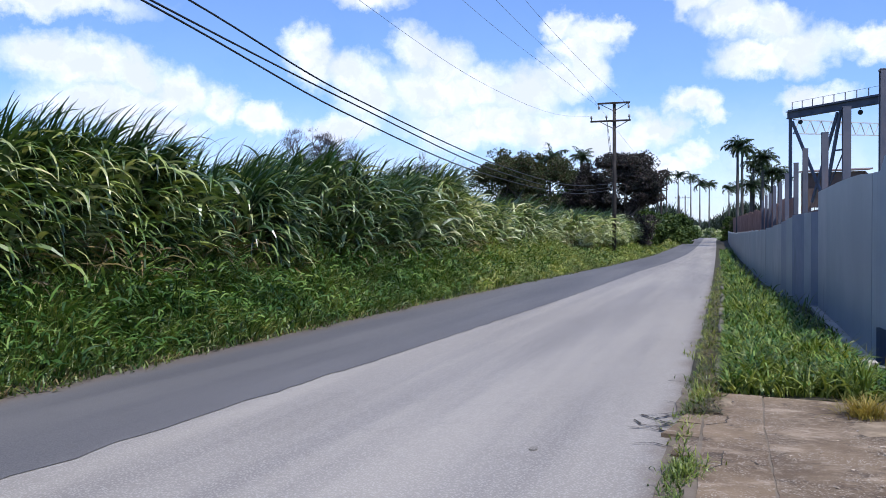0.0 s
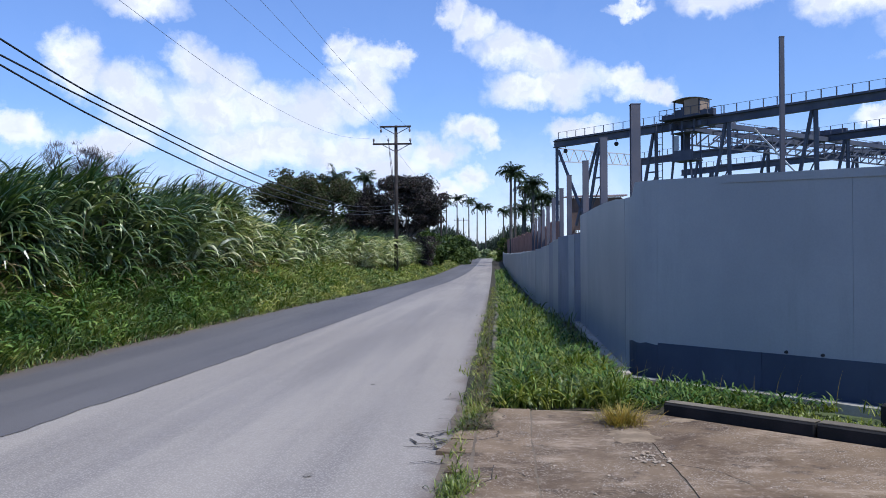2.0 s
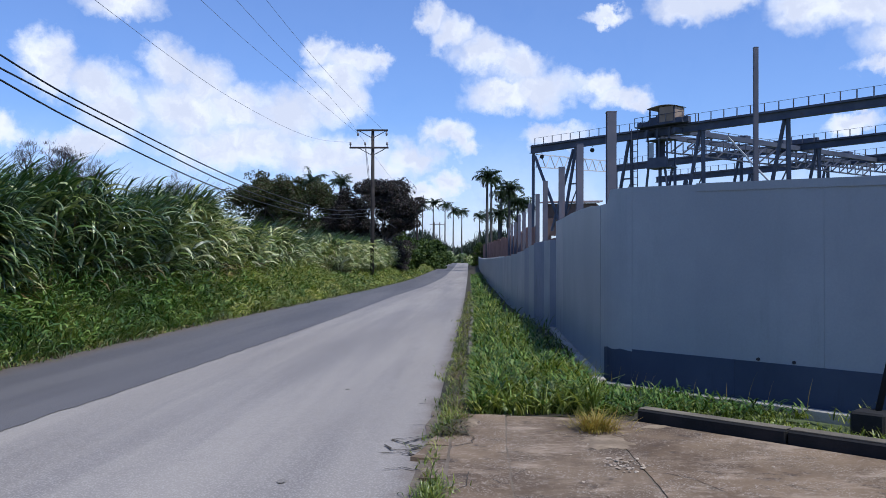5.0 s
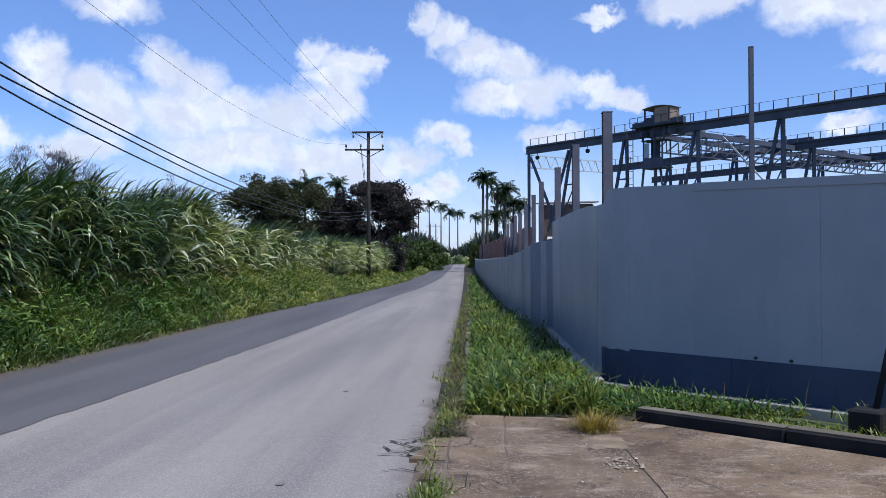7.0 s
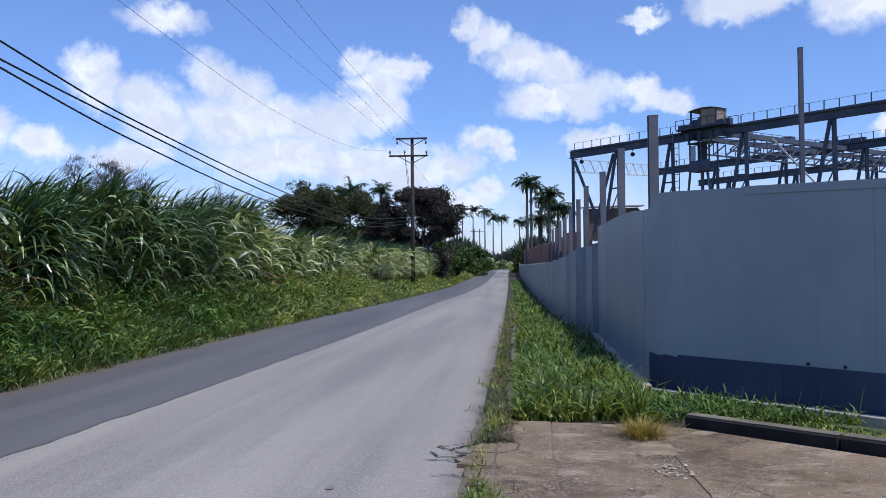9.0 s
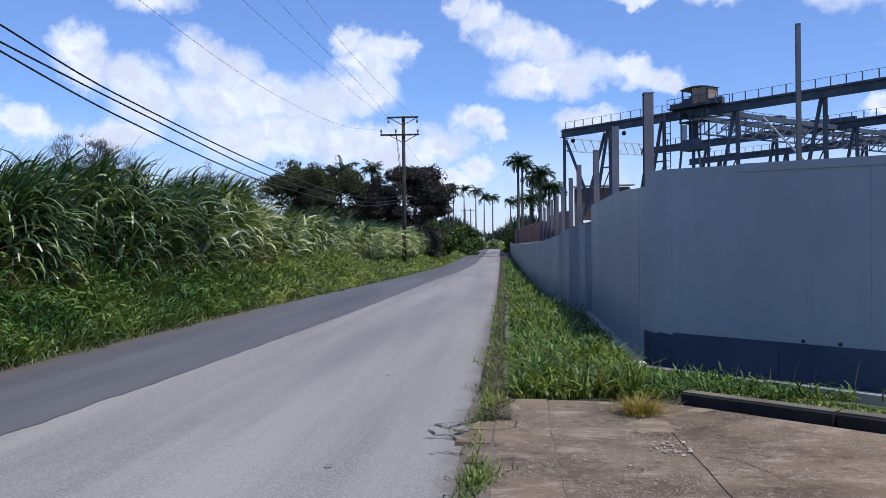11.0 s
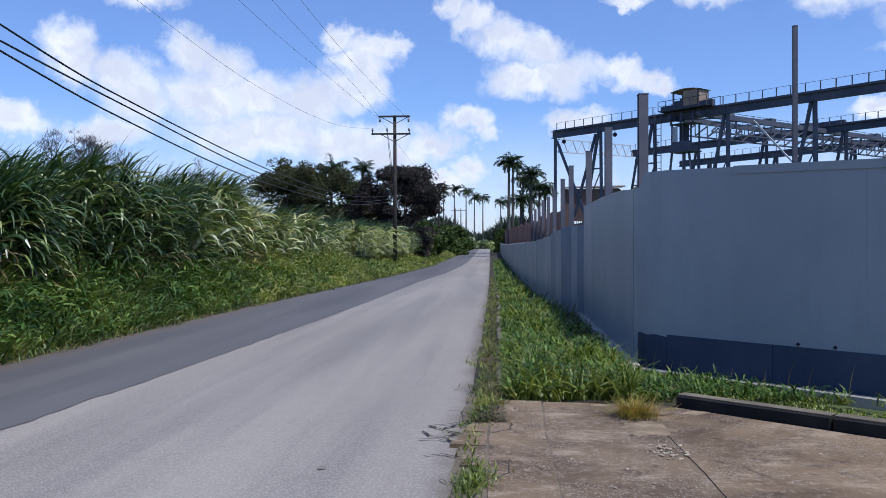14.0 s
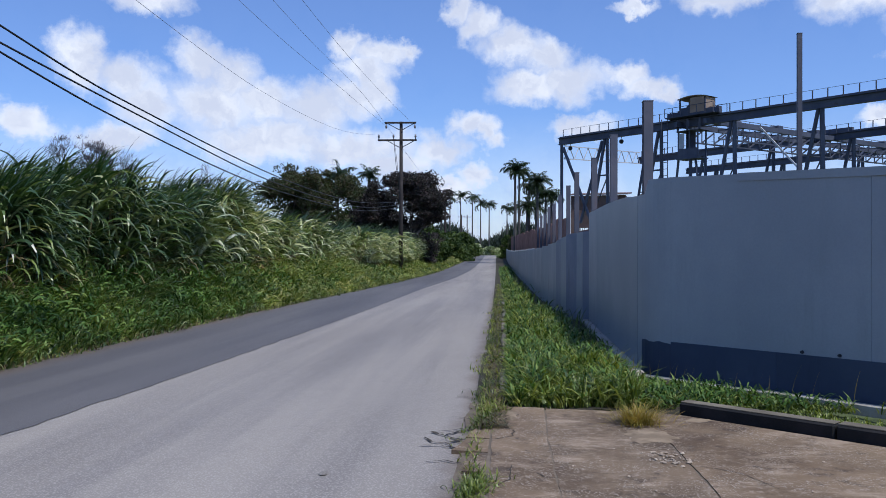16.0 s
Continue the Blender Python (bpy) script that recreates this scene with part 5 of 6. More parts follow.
def bush(base, height, width, seed, label, leaf=None, leaf_size=0.22, count=5000, depth=0):
    rng = np.random.default_rng(seed)
    thing = empty("bush", base, label=label, category="bush", group="roadside bushes")
    n = 26
    c = np.stack([rng.uniform(-1, 1, n) * width / 2, rng.uniform(-1, 1, n) * width / 2, rng.uniform(0.15, 0.85, n) * height], 1)
    c[:, 2] *= 1 - 0.45 * (np.hypot(c[:, 0], c[:, 1]) / (width / 2)) ** 2
    c += np.array(base)
    lots = [tube_data([Vector(base), Vector(base).lerp(Vector(p), 0.6) + Vector((0, 0, 0.1)), Vector(p)], [0.06, 0.04, 0.015], 5) for p in c]
    vs, fs = joined(*lots)
    sheet("stems", vs, fs, M_BARK, thing, smooth=True)
    pts = clumps(c, rng.uniform(0.5, 1.0, n) * min(height, width) * 0.3, count // n, rng)
    pts[:, 2] = np.maximum(pts[:, 2], 0.03)
    v, f = leaves(pts, rng.uniform(0.6, 1.3, len(pts)) * leaf_size, rng, 1.7, 0.3)
    sheet("foliage", v, f, leaf or M_BUSH, thing)
    return thing


bush((-8.1, 122, 0.5), 5.2, 5.0, 21, "dark green big-leaved roadside bush at the bend", None, 0.3)
bush((-7.0, 132, 0.8), 5.0, 4.4, 22, "dark green bush where the road bends", None, 0.34)
bush((-6.6, 146, 1.2), 4.0, 4.0, 23, "lower green bush on the crest of the road", None, 0.34)
bush((-10.5, 112, 0.3), 4.8, 4.0, 24, "leafy bush beyond the bronze tree")
bush((-9.8, 91, 0), 4.8, 4.4, 44, "dark undergrowth below the bronze tree", M_BUSH, 0.22, 6000)
bush((-9.0, 101, 0.2), 6.6, 4.8, 45, "dark green bush behind the end of the cane", None, 0.26, 6000)
bush((-9.6, 85, 0), 5.4, 4.6, 46, "dark bronze undergrowth round the roadside tree", M_PURPLE, 0.2, 7000)
bush((-12.8, 82, 0), 4.6, 4.5, 41, "dark bronze undergrowth below the trees", M_PURPLE, 0.2, 6000)
bush((-11.6, 87, 0), 4.6, 4.5, 42, "dark undergrowth at the foot of the tree", M_PURPLE, 0.2, 5000)
bush((-13.4, 79, 0), 4.6, 5.0, 43, "dark undergrowth behind the cane", M_PURPLE, 0.2, 6000)
bush((0.1, 134, 1.0), 3.4, 0.9, 25, "green shrub grown against the hoarding", None, 0.22)
bush((0.6, 146, 1.3), 4.6, 1.8, 26, "tall dark shrub at the end of the hoarding", None, 0.26)
bush((2.6, 138, 0), 7.4, 4.4, 27, "tall light green bush behind the rusty fence", M_OLIVE, 0.26)
for i, (x, y) in enumerate(((-3.4, 176), (-6.5, 178), (-10, 178), (0.4, 182))):
    bush((x, y, 0), 4.6 + (i % 3) * 0.4, 5.0, 30 + i, "light green hedge bush across the end of the road", M_PALE, 0.3, 5000)


def palm(base, height, crown, seed, label, royal=True, wind=(0.5, 0.1), fronds=16, lean=0.0):
    """A palm: ringed trunk, crownshaft and arching feather fronds."""
    rng = np.random.default_rng(seed)
    x, y, z = base
    thing = empty("palm_tree", base, label=label, category="palm", group="palm trees")
    r = 0.2 if royal else 0.14
    hgt = height - crown * 0.35
    pts = [(x + lean * (k / 6) ** 2, y, z + hgt * k / 6) for k in range(7)]
    tube("trunk", pts, [r * 1.25, r * 1.05, r, r * 1.05, r * 0.95, r * 0.8, r * 0.7], M_PALMBARK, thing, sides=9)
    hx, hz = x + lean, z + hgt
    if royal:
        tube("crownshaft", [(hx, y, hz - 0.1), (hx, y, hz + 0.5), (hx, y, hz + 1.0)], [r * 0.75, r * 0.8, r * 0.35], M_PALM, thing)
        hz += 0.8
    lots = []
    for i in range(fronds):
        a = 2 * math.pi * (i + rng.uniform(-0.3, 0.3)) / fronds * 1.0 + (i % 3) * 0.4
        rise = rng.uniform(-0.75, 1.4)
        d = Vector((math.cos(a), math.sin(a), 0))
        p = Vector((hx, y, hz))
        spine, way = [p.copy()], []
        ln = crown * rng.uniform(0.8, 1.1)
        for k in range(9):
            e = rise - 1.35 * (k / 8) ** 1.3
            step = d * math.cos(e) + Vector((0, 0, math.sin(e))) + Vector((wind[0], wind[1], 0)) * (0.25 + 0.5 * k / 8)
            p = p + step.normalized() * ln / 9
            spine.append(p.copy())
        lots.append(tube_data(spine, [0.05 * (1 - 0.09 * k) for k in range(10)], 4))
        b, az_, ln_, up = [], [], [], []
        for k in range(1, 27):
            s = k / 27 * 9
            q = spine[int(s)].lerp(spine[min(9, int(s) + 1)], s % 1)
            for side in (-1, 1):
                b.append(tuple(q))
                az_.append(a + side * rng.uniform(0.75, 1.25))
                ln_.append(crown * 0.36 * math.sin(math.pi * min(0.97, 0.2 + 0.75 * k / 27)))
                up.append(rng.uniform(-0.5, 0.35))
        lots.append(ribbons(np.array(b), np.array(az_), np.array(ln_), np.full(len(b), crown * 0.06), np.array(up), np.full(len(b), 0.9), 2))
    vs, fs = joined(*lots)
    sheet("fronds", vs, fs, M_PALM, thing)
    return thing


for i, (x, y, h) in enumerate(((1.5, 110, 12.9), (2.3, 124, 13.9), (4.5, 112, 11.6), (3.9, 128, 12.4), (6.0, 120, 10.4), (5.2, 134, 11.6), (3.3, 118, 8.6), (7.4, 130, 10.6), (5.1, 126, 9.0))):
    palm((x, y, 0), h, 2.2, 50 + i, "tall dark royal palm behind the hoarding", wind=(0.4, 0.1), fronds=22)
for i, (x, h) in enumerate(((-16.6, 20.0), (-13.4, 20.4), (-9.8, 20.3), (-7.0, 17.7), (-4.4, 18.0), (-19.6, 19.0), (1.2, 16.4), (3.4, 16.8))):
    palm((x, 260 + 3 * (i % 3), 0), h, 3.0, 60 + i, "far royal palm with wind-swept fronds", wind=(0.7, 0.1), fronds=18)
palm((-15.7, 78, 0), 9.9, 2.3, 75, "coconut palm rising over the olive tree", False, (0.35, 0.1), 24)
palm((-14.0, 86, 0), 9.6, 1.6, 76, "short dark palm between the trees", True, (0.2, 0.1), 20)


def bare_tree(base, height, width, seed, label):
    rng = np.random.default_rng(seed)
    thing = empty("bare_tree", base, label=label, category="tree", group="bare trees")
    lots, tips = limbs(base, height, 0.8, rng, 9, 4, 0.62)
    vs, fs = joined(*lots)
    c = np.array(base, float)
    tp = np.array([tuple(t) for t in tips])
    sx = width / 2 / np.abs(tp[:, :2] - c[:2]).max()
    sz = height / (tp[:, 2].max() - c[2])
    vs = c + (vs - c) * np.array([sx, sx, sz])
    tp = c + (tp - c) * np.array([sx, sx, sz])
    sheet("trunk", vs, fs, M_TWIG, thing, smooth=True)
    pts = clumps(tp, np.full(len(tp), 0.42), 30, rng)
    pts[:, 2] = np.repeat(tp[:, 2], 30) + (pts[:, 2] - np.repeat(tp[:, 2], 30)) * 0.35
    v, f = ribbons(pts, rng.uniform(-3.14, 3.14, len(pts)), rng.uniform(0.25, 0.6, len(pts)), np.full(len(pts), 0.035), rng.uniform(-0.2, 1.2, len(pts)), rng.uniform(-0.5, 0.5, len(pts)), 2)
    sheet("twig_work", v, f, M_TWIG, thing)
    return thing


bare_tree((-30.8, 60, 0), 10.2, 6.4, 81, "grey half-bare tree standing in the cane field")
bare_tree((-25.6, 70, 0), 9.0, 5.0, 82, "low flat-topped half-bare tree in the cane field")
bare_tree((-52, 66, 0), 9.6, 6.0, 83, "grey half-bare tree far into the cane field")

# far casuarina woods along the horizon
rng = np.random.default_rng(90)
n = 4200
bx = np.concatenate([rng.uniform(-34, 16, 3500), rng.uniform(-120, -34, 700)])
by = rng.uniform(285, 325, n)
hh = rng.uniform(8.5, 13.5, n) * (0.8 + 0.25 * np.sin(bx * 0.23))
lots = []
for k in range(7):
    z = hh * (0.1 + 0.12 * k)
    pts = np.stack([bx + rng.normal(size=n) * 0.9, by + rng.normal(size=n) * 0.5, z], 1)
    lots.append(ribbons(pts, rng.uniform(0, 6.28, n), hh * 0.22, np.full(n, 0.42), np.full(n, 1.2), rng.uniform(0, 0.9, n), 3))
stuff("far_woods", lots, M_WOODS, "hazy grey-green casuarina woods on the horizon", "woods")

# ---- sugar cane ----
rng = np.random.default_rng(101)


def bank_height(x, y):
    inward = np.array([left_in(v) for v in y])
    return -0.02 + np.array([rise(v) for v in y]) + 0.42 * np.clip((LEFT + inward - x) / 2.4, 0, 1) ** 1.3


def cane_rows(count, y0, y1, x0, x1, power=1.0):
    stools = count // 6
    sy = y0 + (y1 - y0) * rng.uniform(0, 1, stools) ** power
    sx = x0 - (x0 - x1) * rng.uniform(0, 1, stools) ** 1.3
    k = rng.integers(0, stools, count)
    return sx[k] + rng.normal(size=count) * 0.16, sy[k] + rng.normal(size=count) * 0.16


front_lots, near_lots, far_lots, glinting_lots, spears, dry, stalks = [], [], [], [], [], [], []


def cane(x, y, per, width, segs, hmul=1.0):
    mid = np.median(y)
    # leaf palette by distance: far bands get the sun's sheen in their colour
    lots = front_lots if mid < 11.5 else near_lots if mid < 24 else far_lots if mid < 58 else glinting_lots
    n = len(x)
    tall = np.array([0.34 * noise.noise((a * 0.22, b * 0.22, 1.0)) + 0.20 * noise.noise((a * 0.8, b * 0.8, 7.0)) for a, b in zip(x, y)])
    tall = tall + 0.36 * np.exp(-((y - 18.5) / 2.0) ** 2) + 0.60 * np.exp(-((y - 26.6) / 3.0) ** 2) + 0.10 * np.exp(-((y - 11) / 3) ** 2) + 0.12 * np.exp(-((y - 60) / 14) ** 2)
    h = (2.02 + 1.6 * tall + rng.normal(size=n) * 0.14) * hmul
    g = bank_height(x, y)
    for k in range(per):
        s = rng.uniform(0.16, 1.0, n) ** 0.7
        base = np.stack([x + rng.normal(size=n) * 0.08 + 0.14 * s, y + rng.normal(size=n) * 0.08, g + h * s], 1)
        azim = np.where(rng.uniform(0, 1, n) < 0.62, rng.normal(size=n) * 0.75 + 0.15, rng.uniform(-3.14, 3.14, n))
        ln = rng.uniform(0.75, 1.4, n)
        lots.append(ribbons(base, azim, ln, width * rng.uniform(0.7, 1.25, n), rng.uniform(0.7, 1.35, n), rng.uniform(1.5, 2.6, n), segs, rng.normal(size=n) * 0.4))
    for k in range(3):
        base = np.stack([x + 0.15, y, g + h * rng.uniform(0.86, 1.02, n)], 1)
        spears.append(ribbons(base, rng.normal(size=n) * 0.35 + 0.25, rng.uniform(0.7, 1.25, n), width * 0.8 * rng.uniform(0.6, 1.1, n), rng.uniform(1.15, 1.5, n),
                              rng.uniform(0.5, 1.3, n), segs, rng.normal(size=n) * 0.5))
    stalks.append(ribbons(np.stack([x, y, g - 0.1], 1), rng.uniform(0, 6.28, n), h, np.full(n, 0.05), np.full(n, 1.5), np.full(n, 0.15), 3, 0.0, 0.6))


for count, y0, y1, x0, x1, per, width, segs in ((560, 4, 12.8, -9.15, -12.2, 10, 0.092, 7), (680, 12.8, 23, -9.15, -12.2, 10, 0.092, 7), (1050, 23, 50, -9.15, -12.0, 10, 0.10, 6), (1000, 50, 96, -8.5, -11.6, 10, 0.125, 4),
                                                (420, 96, 124, -8.0, -12, 9, 0.14, 3)):
    x, y = cane_rows(count, y0, y1, x0, x1)
    cane(x, y, per, width, segs)
# taller stools inside the field, seen over the front rows
x, y = rng.uniform(-20, -12.4, 900), rng.uniform(6, 70, 900)
cane(x, y, 8, 0.07, 4, 1.03)
x, y = rng.uniform(-60, -20, 900), rng.uniform(20, 100, 900)
cane(x, y, 6, 0.12, 3, 1.05)
cane_field = empty("sugar_cane_field", (-11, 30, 0), label="tall wind-bent green sugar cane along the road", category="sugar cane", kind="stuff")
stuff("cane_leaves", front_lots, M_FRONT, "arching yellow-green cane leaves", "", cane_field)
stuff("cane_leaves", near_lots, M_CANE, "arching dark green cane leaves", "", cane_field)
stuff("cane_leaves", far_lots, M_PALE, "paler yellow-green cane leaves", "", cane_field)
stuff("cane_leaves", glinting_lots, M_GLINTING, "pale far cane leaves with sun sheen in their colour", "", cane_field)
stuff("cane_spears", spears, M_SPEAR, "upright dark cane tips", "", cane_field)
stuff("cane_stalks", stalks, M_DRY, "tan cane stalks", "", cane_field)
for count, y0, y1, w in ((1500, 4.5, 24, 0.05), (800, 24, 60, 0.06), (300, 60, 110, 0.1)):
    x = rng.uniform(-9.9, -8.6, count)
    y = rng.uniform(y0, y1, count)
    patchy = np.array([noise.noise((a * 0.5, b * 0.35, 3.0)) for a, b in zip(x, y)])
    keep = patchy > -0.12
    x, y = x[keep], y[keep]
    n = len(x)
    base = np.stack([x, y, bank_height(x, y) + rng.uniform(0.25, 1.25, n)], 1)
    dry.append(ribbons(base, rng.normal(size=n) * 0.9 + 0.2, rng.uniform(0.4, 1.0, n), w * rng.uniform(0.5, 1.1, n), rng.uniform(-0.2, 0.8, n), rng.uniform(0.9, 2.2, n), 4, rng.normal(size=n) * 0.6))
stuff("dry_leaves", dry, M_DRY, "dry tan lower cane leaves", "", cane_field)

# ---- verge plants ----
rng = np.random.default_rng(120)
weeds, blades, far_weeds, far_blades = [], [], [], []
for count, y0, y1, size in ((26000, 4.0, 24, 1.0), (14000, 24, 45, 1.35), (10000, 45, 90, 2.0), (3500, 90, 140, 3.0)):
    k = rng.uniform(0, 1, count)
    y = rng.uniform(y0, y1, count)
    inward = np.array([left_in(v) for v in y])
    x = LEFT + inward - 0.05 - 2.6 * k ** 0.9
    bumpy = np.array([noise.noise((a * 0.8, b * 0.5, 11.0)) for a, b in zip(x, y)])
    tall = (0.30 + 0.95 * np.clip((LEFT + inward - x) / 2.4, 0, 1)) * (1 + 0.75 * bumpy)
    tall = tall * np.where(y > 45, 0.6, 1.0)
    g = bank_height(x, y)
    ln = np.maximum(0.12, tall * rng.uniform(0.5, 1.2, count))
    (blades if y0 < 24 else far_blades).append(ribbons(np.stack([x, y, g - 0.03], 1), rng.normal(size=count) * 1.4 + 0.1, ln, 0.026 * size * rng.uniform(0.6, 1.4, count), rng.uniform(0.9, 1.55, count),
                          rng.uniform(0.3, 1.9, count), 3, rng.normal(size=count) * 0.5))
    # half of the weeds carry short bent leaves up their stems
    few = count // 2
    pts = np.stack([x[:few] + rng.normal(size=few) * 0.05, y[:few] + rng.normal(size=few) * 0.08, g[:few] + tall[:few] * rng.uniform(0.1, 0.95, few)], 1)
    (weeds if y0 < 24 else far_weeds).append(ribbons(pts, rng.uniform(-3.14, 3.14, few), rng.uniform(0.10, 0.26, few) * size ** 0.5, 0.04 * size * rng.uniform(0.5, 1.3, few), rng.uniform(0.2, 1.2, few), rng.uniform(0.4, 1.8, few), 3, rng.normal(size=few) * 0.5))
# taller weed clumps in front of the cane
for count, y0, y1, size in ((150, 4.5, 22, 1.0), (150, 22, 50, 1.4), (100, 50, 95, 2.2)):
    cy = rng.uniform(y0, y1, count)
    cx = rng.uniform(-9.35, -7.5, count) + np.array([left_in(v) for v in cy])
    for k in range(46):
        hgt = np.clip(0.35 + 0.45 * (LEFT - cx), 0.3, 1.3) * np.where(cy > 45, 0.6, 1.0)
        pts = np.stack([cx + rng.normal(size=count) * 0.13, cy + rng.normal(size=count) * 0.16, bank_height(cx, cy) + hgt * rng.uniform(0.05, 1.0, count)], 1)
        weeds.append(ribbons(pts, rng.uniform(-3.14, 3.14, count), rng.uniform(0.14, 0.36, count), 0.045 * size * rng.uniform(0.5, 1.3, count), rng.uniform(0.0, 1.3, count), rng.uniform(0.5, 1.8, count), 3,
                             rng.normal(size=count) * 0.5))
# ragged tufts and withered blades along the asphalt
n = 5200
y = 5 + 75 * rng.uniform(0, 1, n) ** 1.5
reach = np.array([noise.noise((3.0, v * 0.8, 51.0)) for v in y])
x = LEFT + np.array([left_in(v) for v in y]) + 0.02 + np.abs(rng.normal(size=n)) * 0.11 * np.clip(0.7 + 1.8 * reach, 0.05, 2.2)
g = np.array([rise(v) for v in y])
few = n // 2
blades.append(ribbons(np.stack([x, y, g], 1)[:few], rng.uniform(-3.14, 3.14, few), rng.uniform(0.05, 0.2, few), 0.02 * rng.uniform(0.6, 1.5, few), rng.uniform(0.4, 1.4, few), rng.uniform(0.4, 1.6, few), 3))
litter = [ribbons(np.stack([x - 0.06, y, g + 0.02], 1)[few:], rng.uniform(-3.14, 3.14, n - few), rng.uniform(0.04, 0.18, n - few), 0.022 * rng.uniform(0.5, 1.5, n - few), rng.uniform(0.0, 0.9, n - few), rng.uniform(0.2, 1.2, n - few), 3)]
left_verge = empty("roadside_weeds", (-8, 20, 0), label="dense green grass and leafy weeds on the bank", category="weeds", kind="stuff")
stuff("grass_blades", blades, M_GRASS, "yellow-green grass blades", "", left_verge)
stuff("dead_leaves", litter, M_DRY, "brown withered blades on the asphalt edge", "", left_verge)
stuff("grass_blades", far_blades, M_BANK, "light green grass blades further along", "", left_verge)
stuff("weed_leaves", far_weeds, M_BANK, "light weed leaves further along", "", left_verge)
stuff("weed_leaves", weeds, M_WEED, "small broad weed leaves", "", left_verge)

rng = np.random.default_rng(140)
blades, weeds = [], []
for count, y0, y1, size in ((13000, 8.75, 13, 1.0), (11000, 13, 22, 1.1), (6000, 22, 45, 1.7), (3000, 45, 90, 2.6)):
    y = rng.uniform(y0, y1, count)
    wall_x = np.where(y < 11.3, np.minimum(4.3, 1.28 + (11.3 - y) * 0.93), np.array([side_x(v) for v in y]) - 0.14)
    left_x = RIGHT + np.array([right_in(v) for v in y])
    x = left_x + 0.30 + (wall_x - left_x - 0.38) * rng.uniform(0, 1, count)
    keep = ~((y < 8.43 + (x - 1.63) * -0.90 + 0.22) & (x > 1.5))
    x, y = x[keep], y[keep]
    n = len(x)
    # little grows in the shade right under the sheets
    off = np.array([side_x(max(v, 11.3)) for v in y]) - x + np.maximum(0, 11.3 - y) * 0.8
    shy = (off < 0.74 + 0.16 * np.sin(y * 2.1)) & (y > 10.2) & (y < 60)
    keep = ~shy | (rng.uniform(0, 1, n) < 0.05)
    x, y = x[keep], y[keep]
    n = len(x)
    bumpy = np.array([noise.noise((a * 1.1, b * 0.7, 21.0)) for a, b in zip(x, y)])
    near_kerb = np.clip((x - RIGHT - 0.1) / 0.5, 0.3, 1) * np.where((x > 1.30) & (y < 10.9), 0.28, 1.0)
    ln = np.maximum(0.08, (0.40 + 0.34 * bumpy) * near_kerb * rng.uniform(0.5, 1.25, n))
    blades.append(ribbons(np.stack([x, y, np.array([rise(v) for v in y])], 1), rng.uniform(-3.14, 3.14, n), ln, 0.024 * size * rng.uniform(0.6, 1.5, n), rng.uniform(0.9, 1.5, n), rng.uniform(0.6, 2.1, n), 4,
                          rng.normal(size=n) * 0.4))
    half = n // 2
    pts = np.stack([x[:half], y[:half], 0.03 + np.array([rise(v) for v in y[:half]]) + ln[:half] * rng.uniform(0.2, 0.8, half)], 1)
    weeds.append(ribbons(pts, rng.uniform(-3.14, 3.14, half), rng.uniform(0.06, 0.16, half) * size, 0.03 * size * rng.uniform(0.5, 1.3, half), rng.uniform(0.3, 1.2, half), rng.uniform(0.4, 1.6, half), 2))
# grass between the low kerb and the footing
n = 4200
s, o = rng.uniform(0.0, 6.5, n), rng.uniform(0.0, 1.0, n)
a = np.array([1.75, 8.62]) + s[:, None] * np.array([0.742, -0.67])
b = np.array([1.70, 10.95]) + s[:, None] * np.array([0.686, -0.728])
p = a + (b - a) * o[:, None]
more = np.clip((s - 2.6) / 1.0, 0, 1)
o = np.where(more > 0.3, o, o * 0.62)
p = a + (b - a) * o[:, None]
ln = (0.07 + 0.30 * more) * rng.uniform(0.5, 1.3, n)
blades.append(ribbons(np.stack([p[:, 0], p[:, 1], np.zeros(n)], 1), rng.uniform(-3.14, 3.14, n), ln, 0.015 * rng.uniform(0.6, 1.4, n), rng.uniform(0.9, 1.5, n), rng.uniform(0.4, 1.9, n), 4))
# weeds in the road's edge, between road and kerb, and by the broken slab
n = 1500
y = 8.4 + 34 * rng.uniform(0, 1, n) ** 1.6
x = RIGHT + 0.03 + 0.20 * rng.uniform(0, 1, n)
blades.append(ribbons(np.stack([x, y, np.zeros(n)], 1), rng.uniform(-3.14, 3.14, n), rng.uniform(0.05, 0.2, n), 0.012 * rng.uniform(0.6, 1.4, n), rng.uniform(0.7, 1.5, n), rng.uniform(0.4, 1.9, n), 3))
for cx, cy, sx, sy, n in ((-0.27, 5.75, 0.07, 0.16, 420), (-0.26, 8.0, 0.05, 0.3, 420), (-0.2, 8.55, 0.08, 0.14, 300)):
    x, y = cx + rng.normal(size=n) * sx, cy + rng.normal(size=n) * sy
    blades.append(ribbons(np.stack([x, y, np.zeros(n)], 1), rng.uniform(-3.14, 3.14, n), rng.uniform(0.04, 0.15, n), 0.012 * rng.uniform(0.6, 1.4, n), rng.uniform(0.6, 1.5, n), rng.uniform(0.4, 1.9, n), 3))
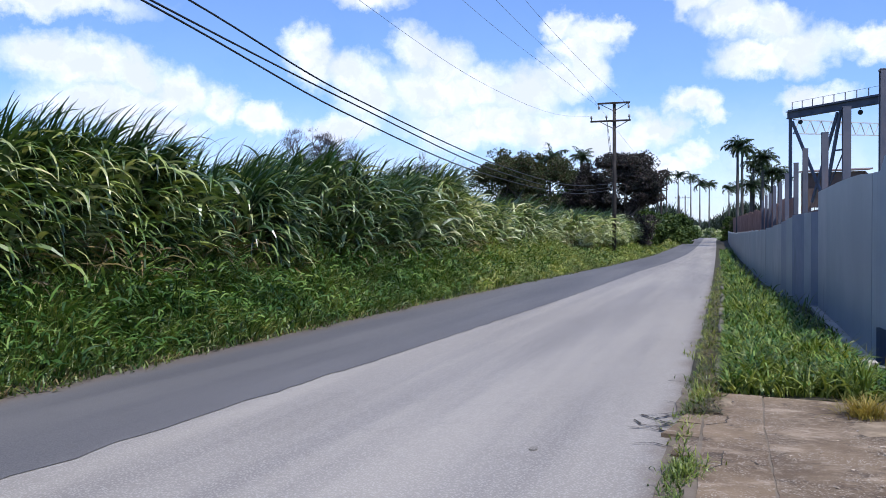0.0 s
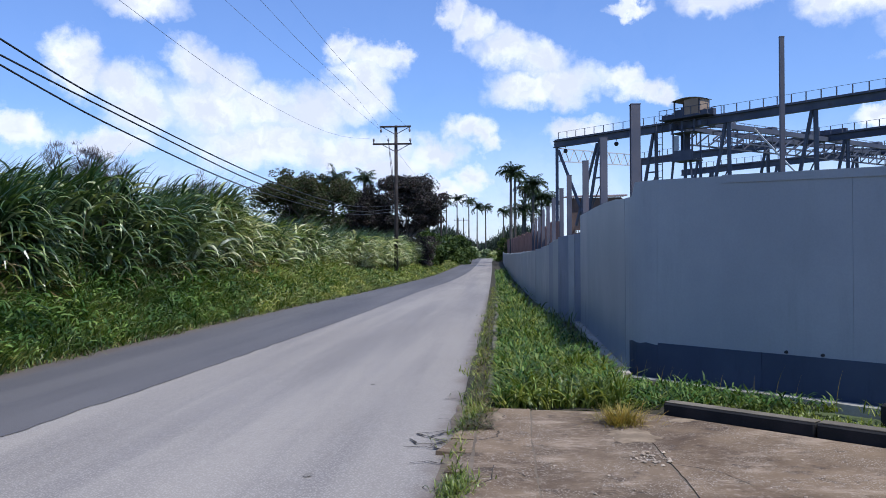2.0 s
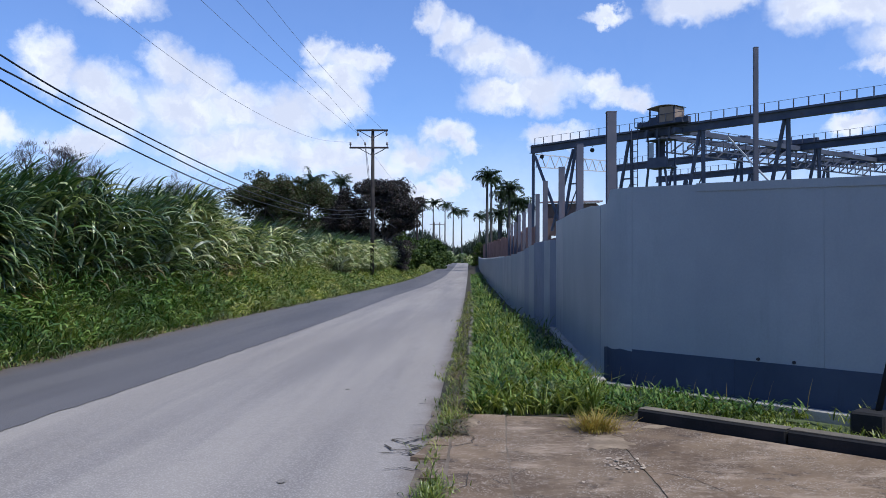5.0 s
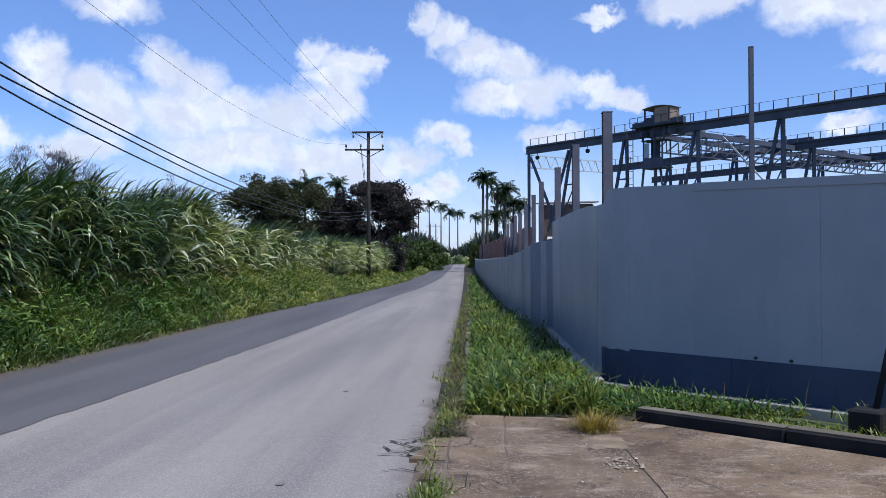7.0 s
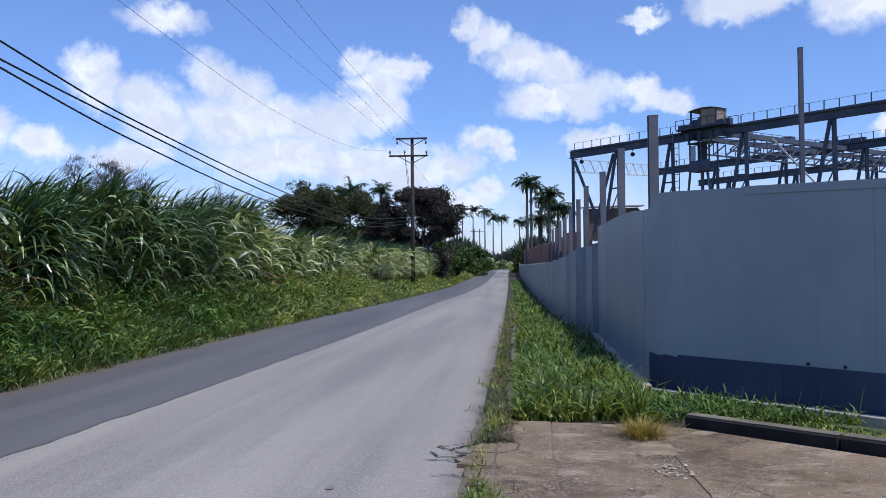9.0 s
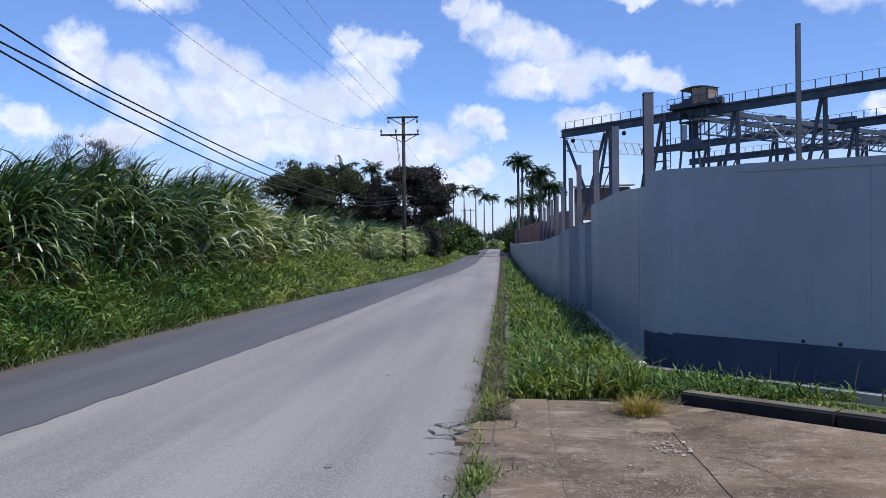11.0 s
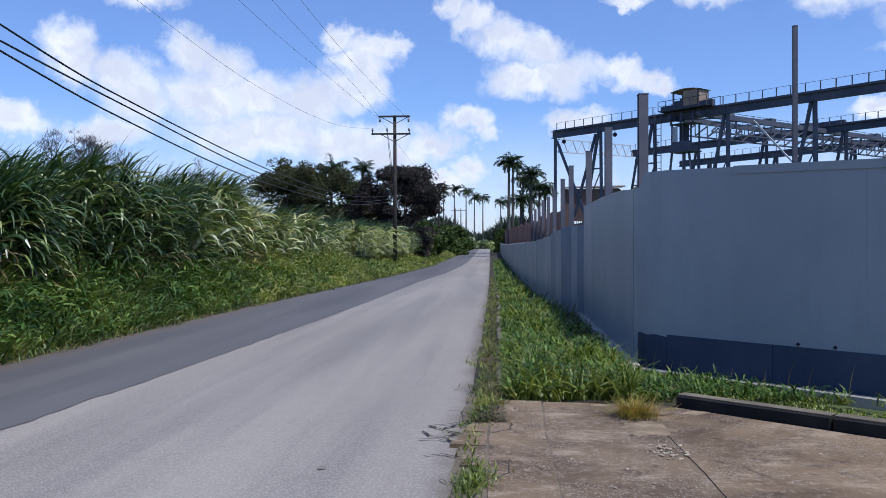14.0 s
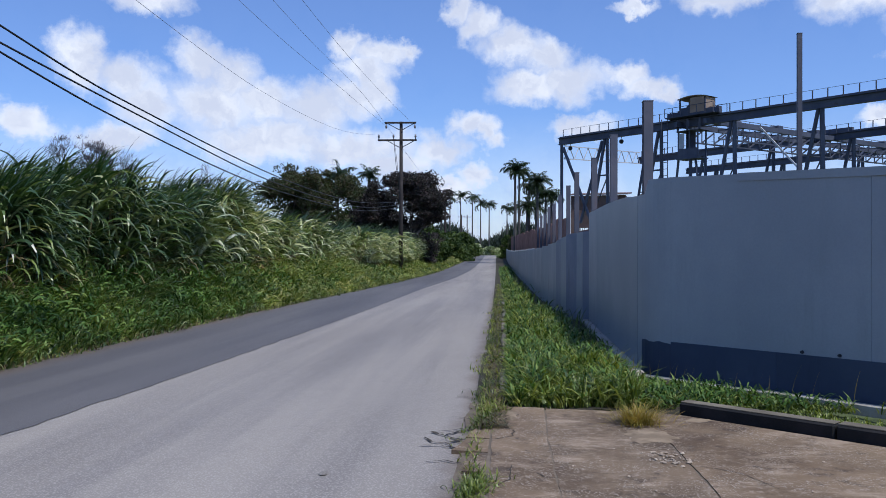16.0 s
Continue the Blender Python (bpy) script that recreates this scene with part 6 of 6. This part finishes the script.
# ragged tufts creeping over the road's edge
n = 3600
y = 5.0 + 40 * rng.uniform(0, 1, n) ** 1.5
reach = np.array([noise.noise((0.0, b * 0.9, 33.0)) for b in y])
x = RIGHT + 0.05 - np.abs(rng.normal(size=n)) * 0.10 * np.clip(0.6 + 1.6 * reach, 0.05, 2)
blades.append(ribbons(np.stack([x, y, np.zeros(n)], 1), rng.uniform(-3.14, 3.14, n), rng.uniform(0.03, 0.13, n), 0.011 * rng.uniform(0.6, 1.5, n), rng.uniform(0.4, 1.4, n), rng.uniform(0.4, 1.6, n), 3))
n = 2600
y = 7.6 + 36 * rng.uniform(0, 1, n) ** 1.7
x = RIGHT + 0.02 + np.array([right_in(v) for v in y]) + 0.26 * rng.uniform(0, 1, n)
litter = [ribbons(np.stack([x, y, np.full(n, 0.055)], 1), rng.uniform(-3.14, 3.14, n), rng.uniform(0.03, 0.13, n), 0.016 * rng.uniform(0.5, 1.5, n), rng.uniform(-0.1, 0.7, n), rng.uniform(0.2, 1.2, n), 3)]
right_verge = empty("verge_grass", (0.9, 12, 0), label="lush green grass between kerb and hoarding", category="grass", kind="stuff")
stuff("grass_blades", blades, M_LUSH, "long lush grass blades", "", right_verge)
stuff("dead_leaves", litter, M_DRY, "brown withered blades on the bare edge", "", right_verge)
stuff("weed_leaves", weeds, M_WEED, "small broad weed leaves", "", right_verge)
# seed stalks and the withered tuft
n = 20
x = rng.uniform(1.2, 3.6, n)
y = 11.0 - (x - 1.7) * 1.02 + rng.uniform(-0.5, 0.1, n)
stuff("grass_stalks", [ribbons(np.stack([x, y, np.zeros(n)], 1), rng.normal(size=n), rng.uniform(0.22, 0.42, n), np.full(n, 0.009), np.full(n, 1.45), rng.uniform(0.1, 0.7, n), 4)], M_TUFT,
      "pale seeding grass stalks along the footing", "grass")
n = 520
w, q = rng.uniform(0, 6.28, n), np.abs(rng.normal(size=n)) * 0.10
stuff("withered_tuft", [ribbons(np.stack([1.15 + np.cos(w) * q * 1.2, 7.95 + np.sin(w) * q, np.full(n, 0.03)], 1), w + rng.normal(size=n) * 0.4, rng.uniform(0.12, 0.27, n),
                                np.full(n, 0.009), rng.uniform(0.5, 1.45, n), rng.uniform(0.3, 1.6, n), 3)], M_TUFT, "withered yellow grass tuft growing from the slab joint", "grass")
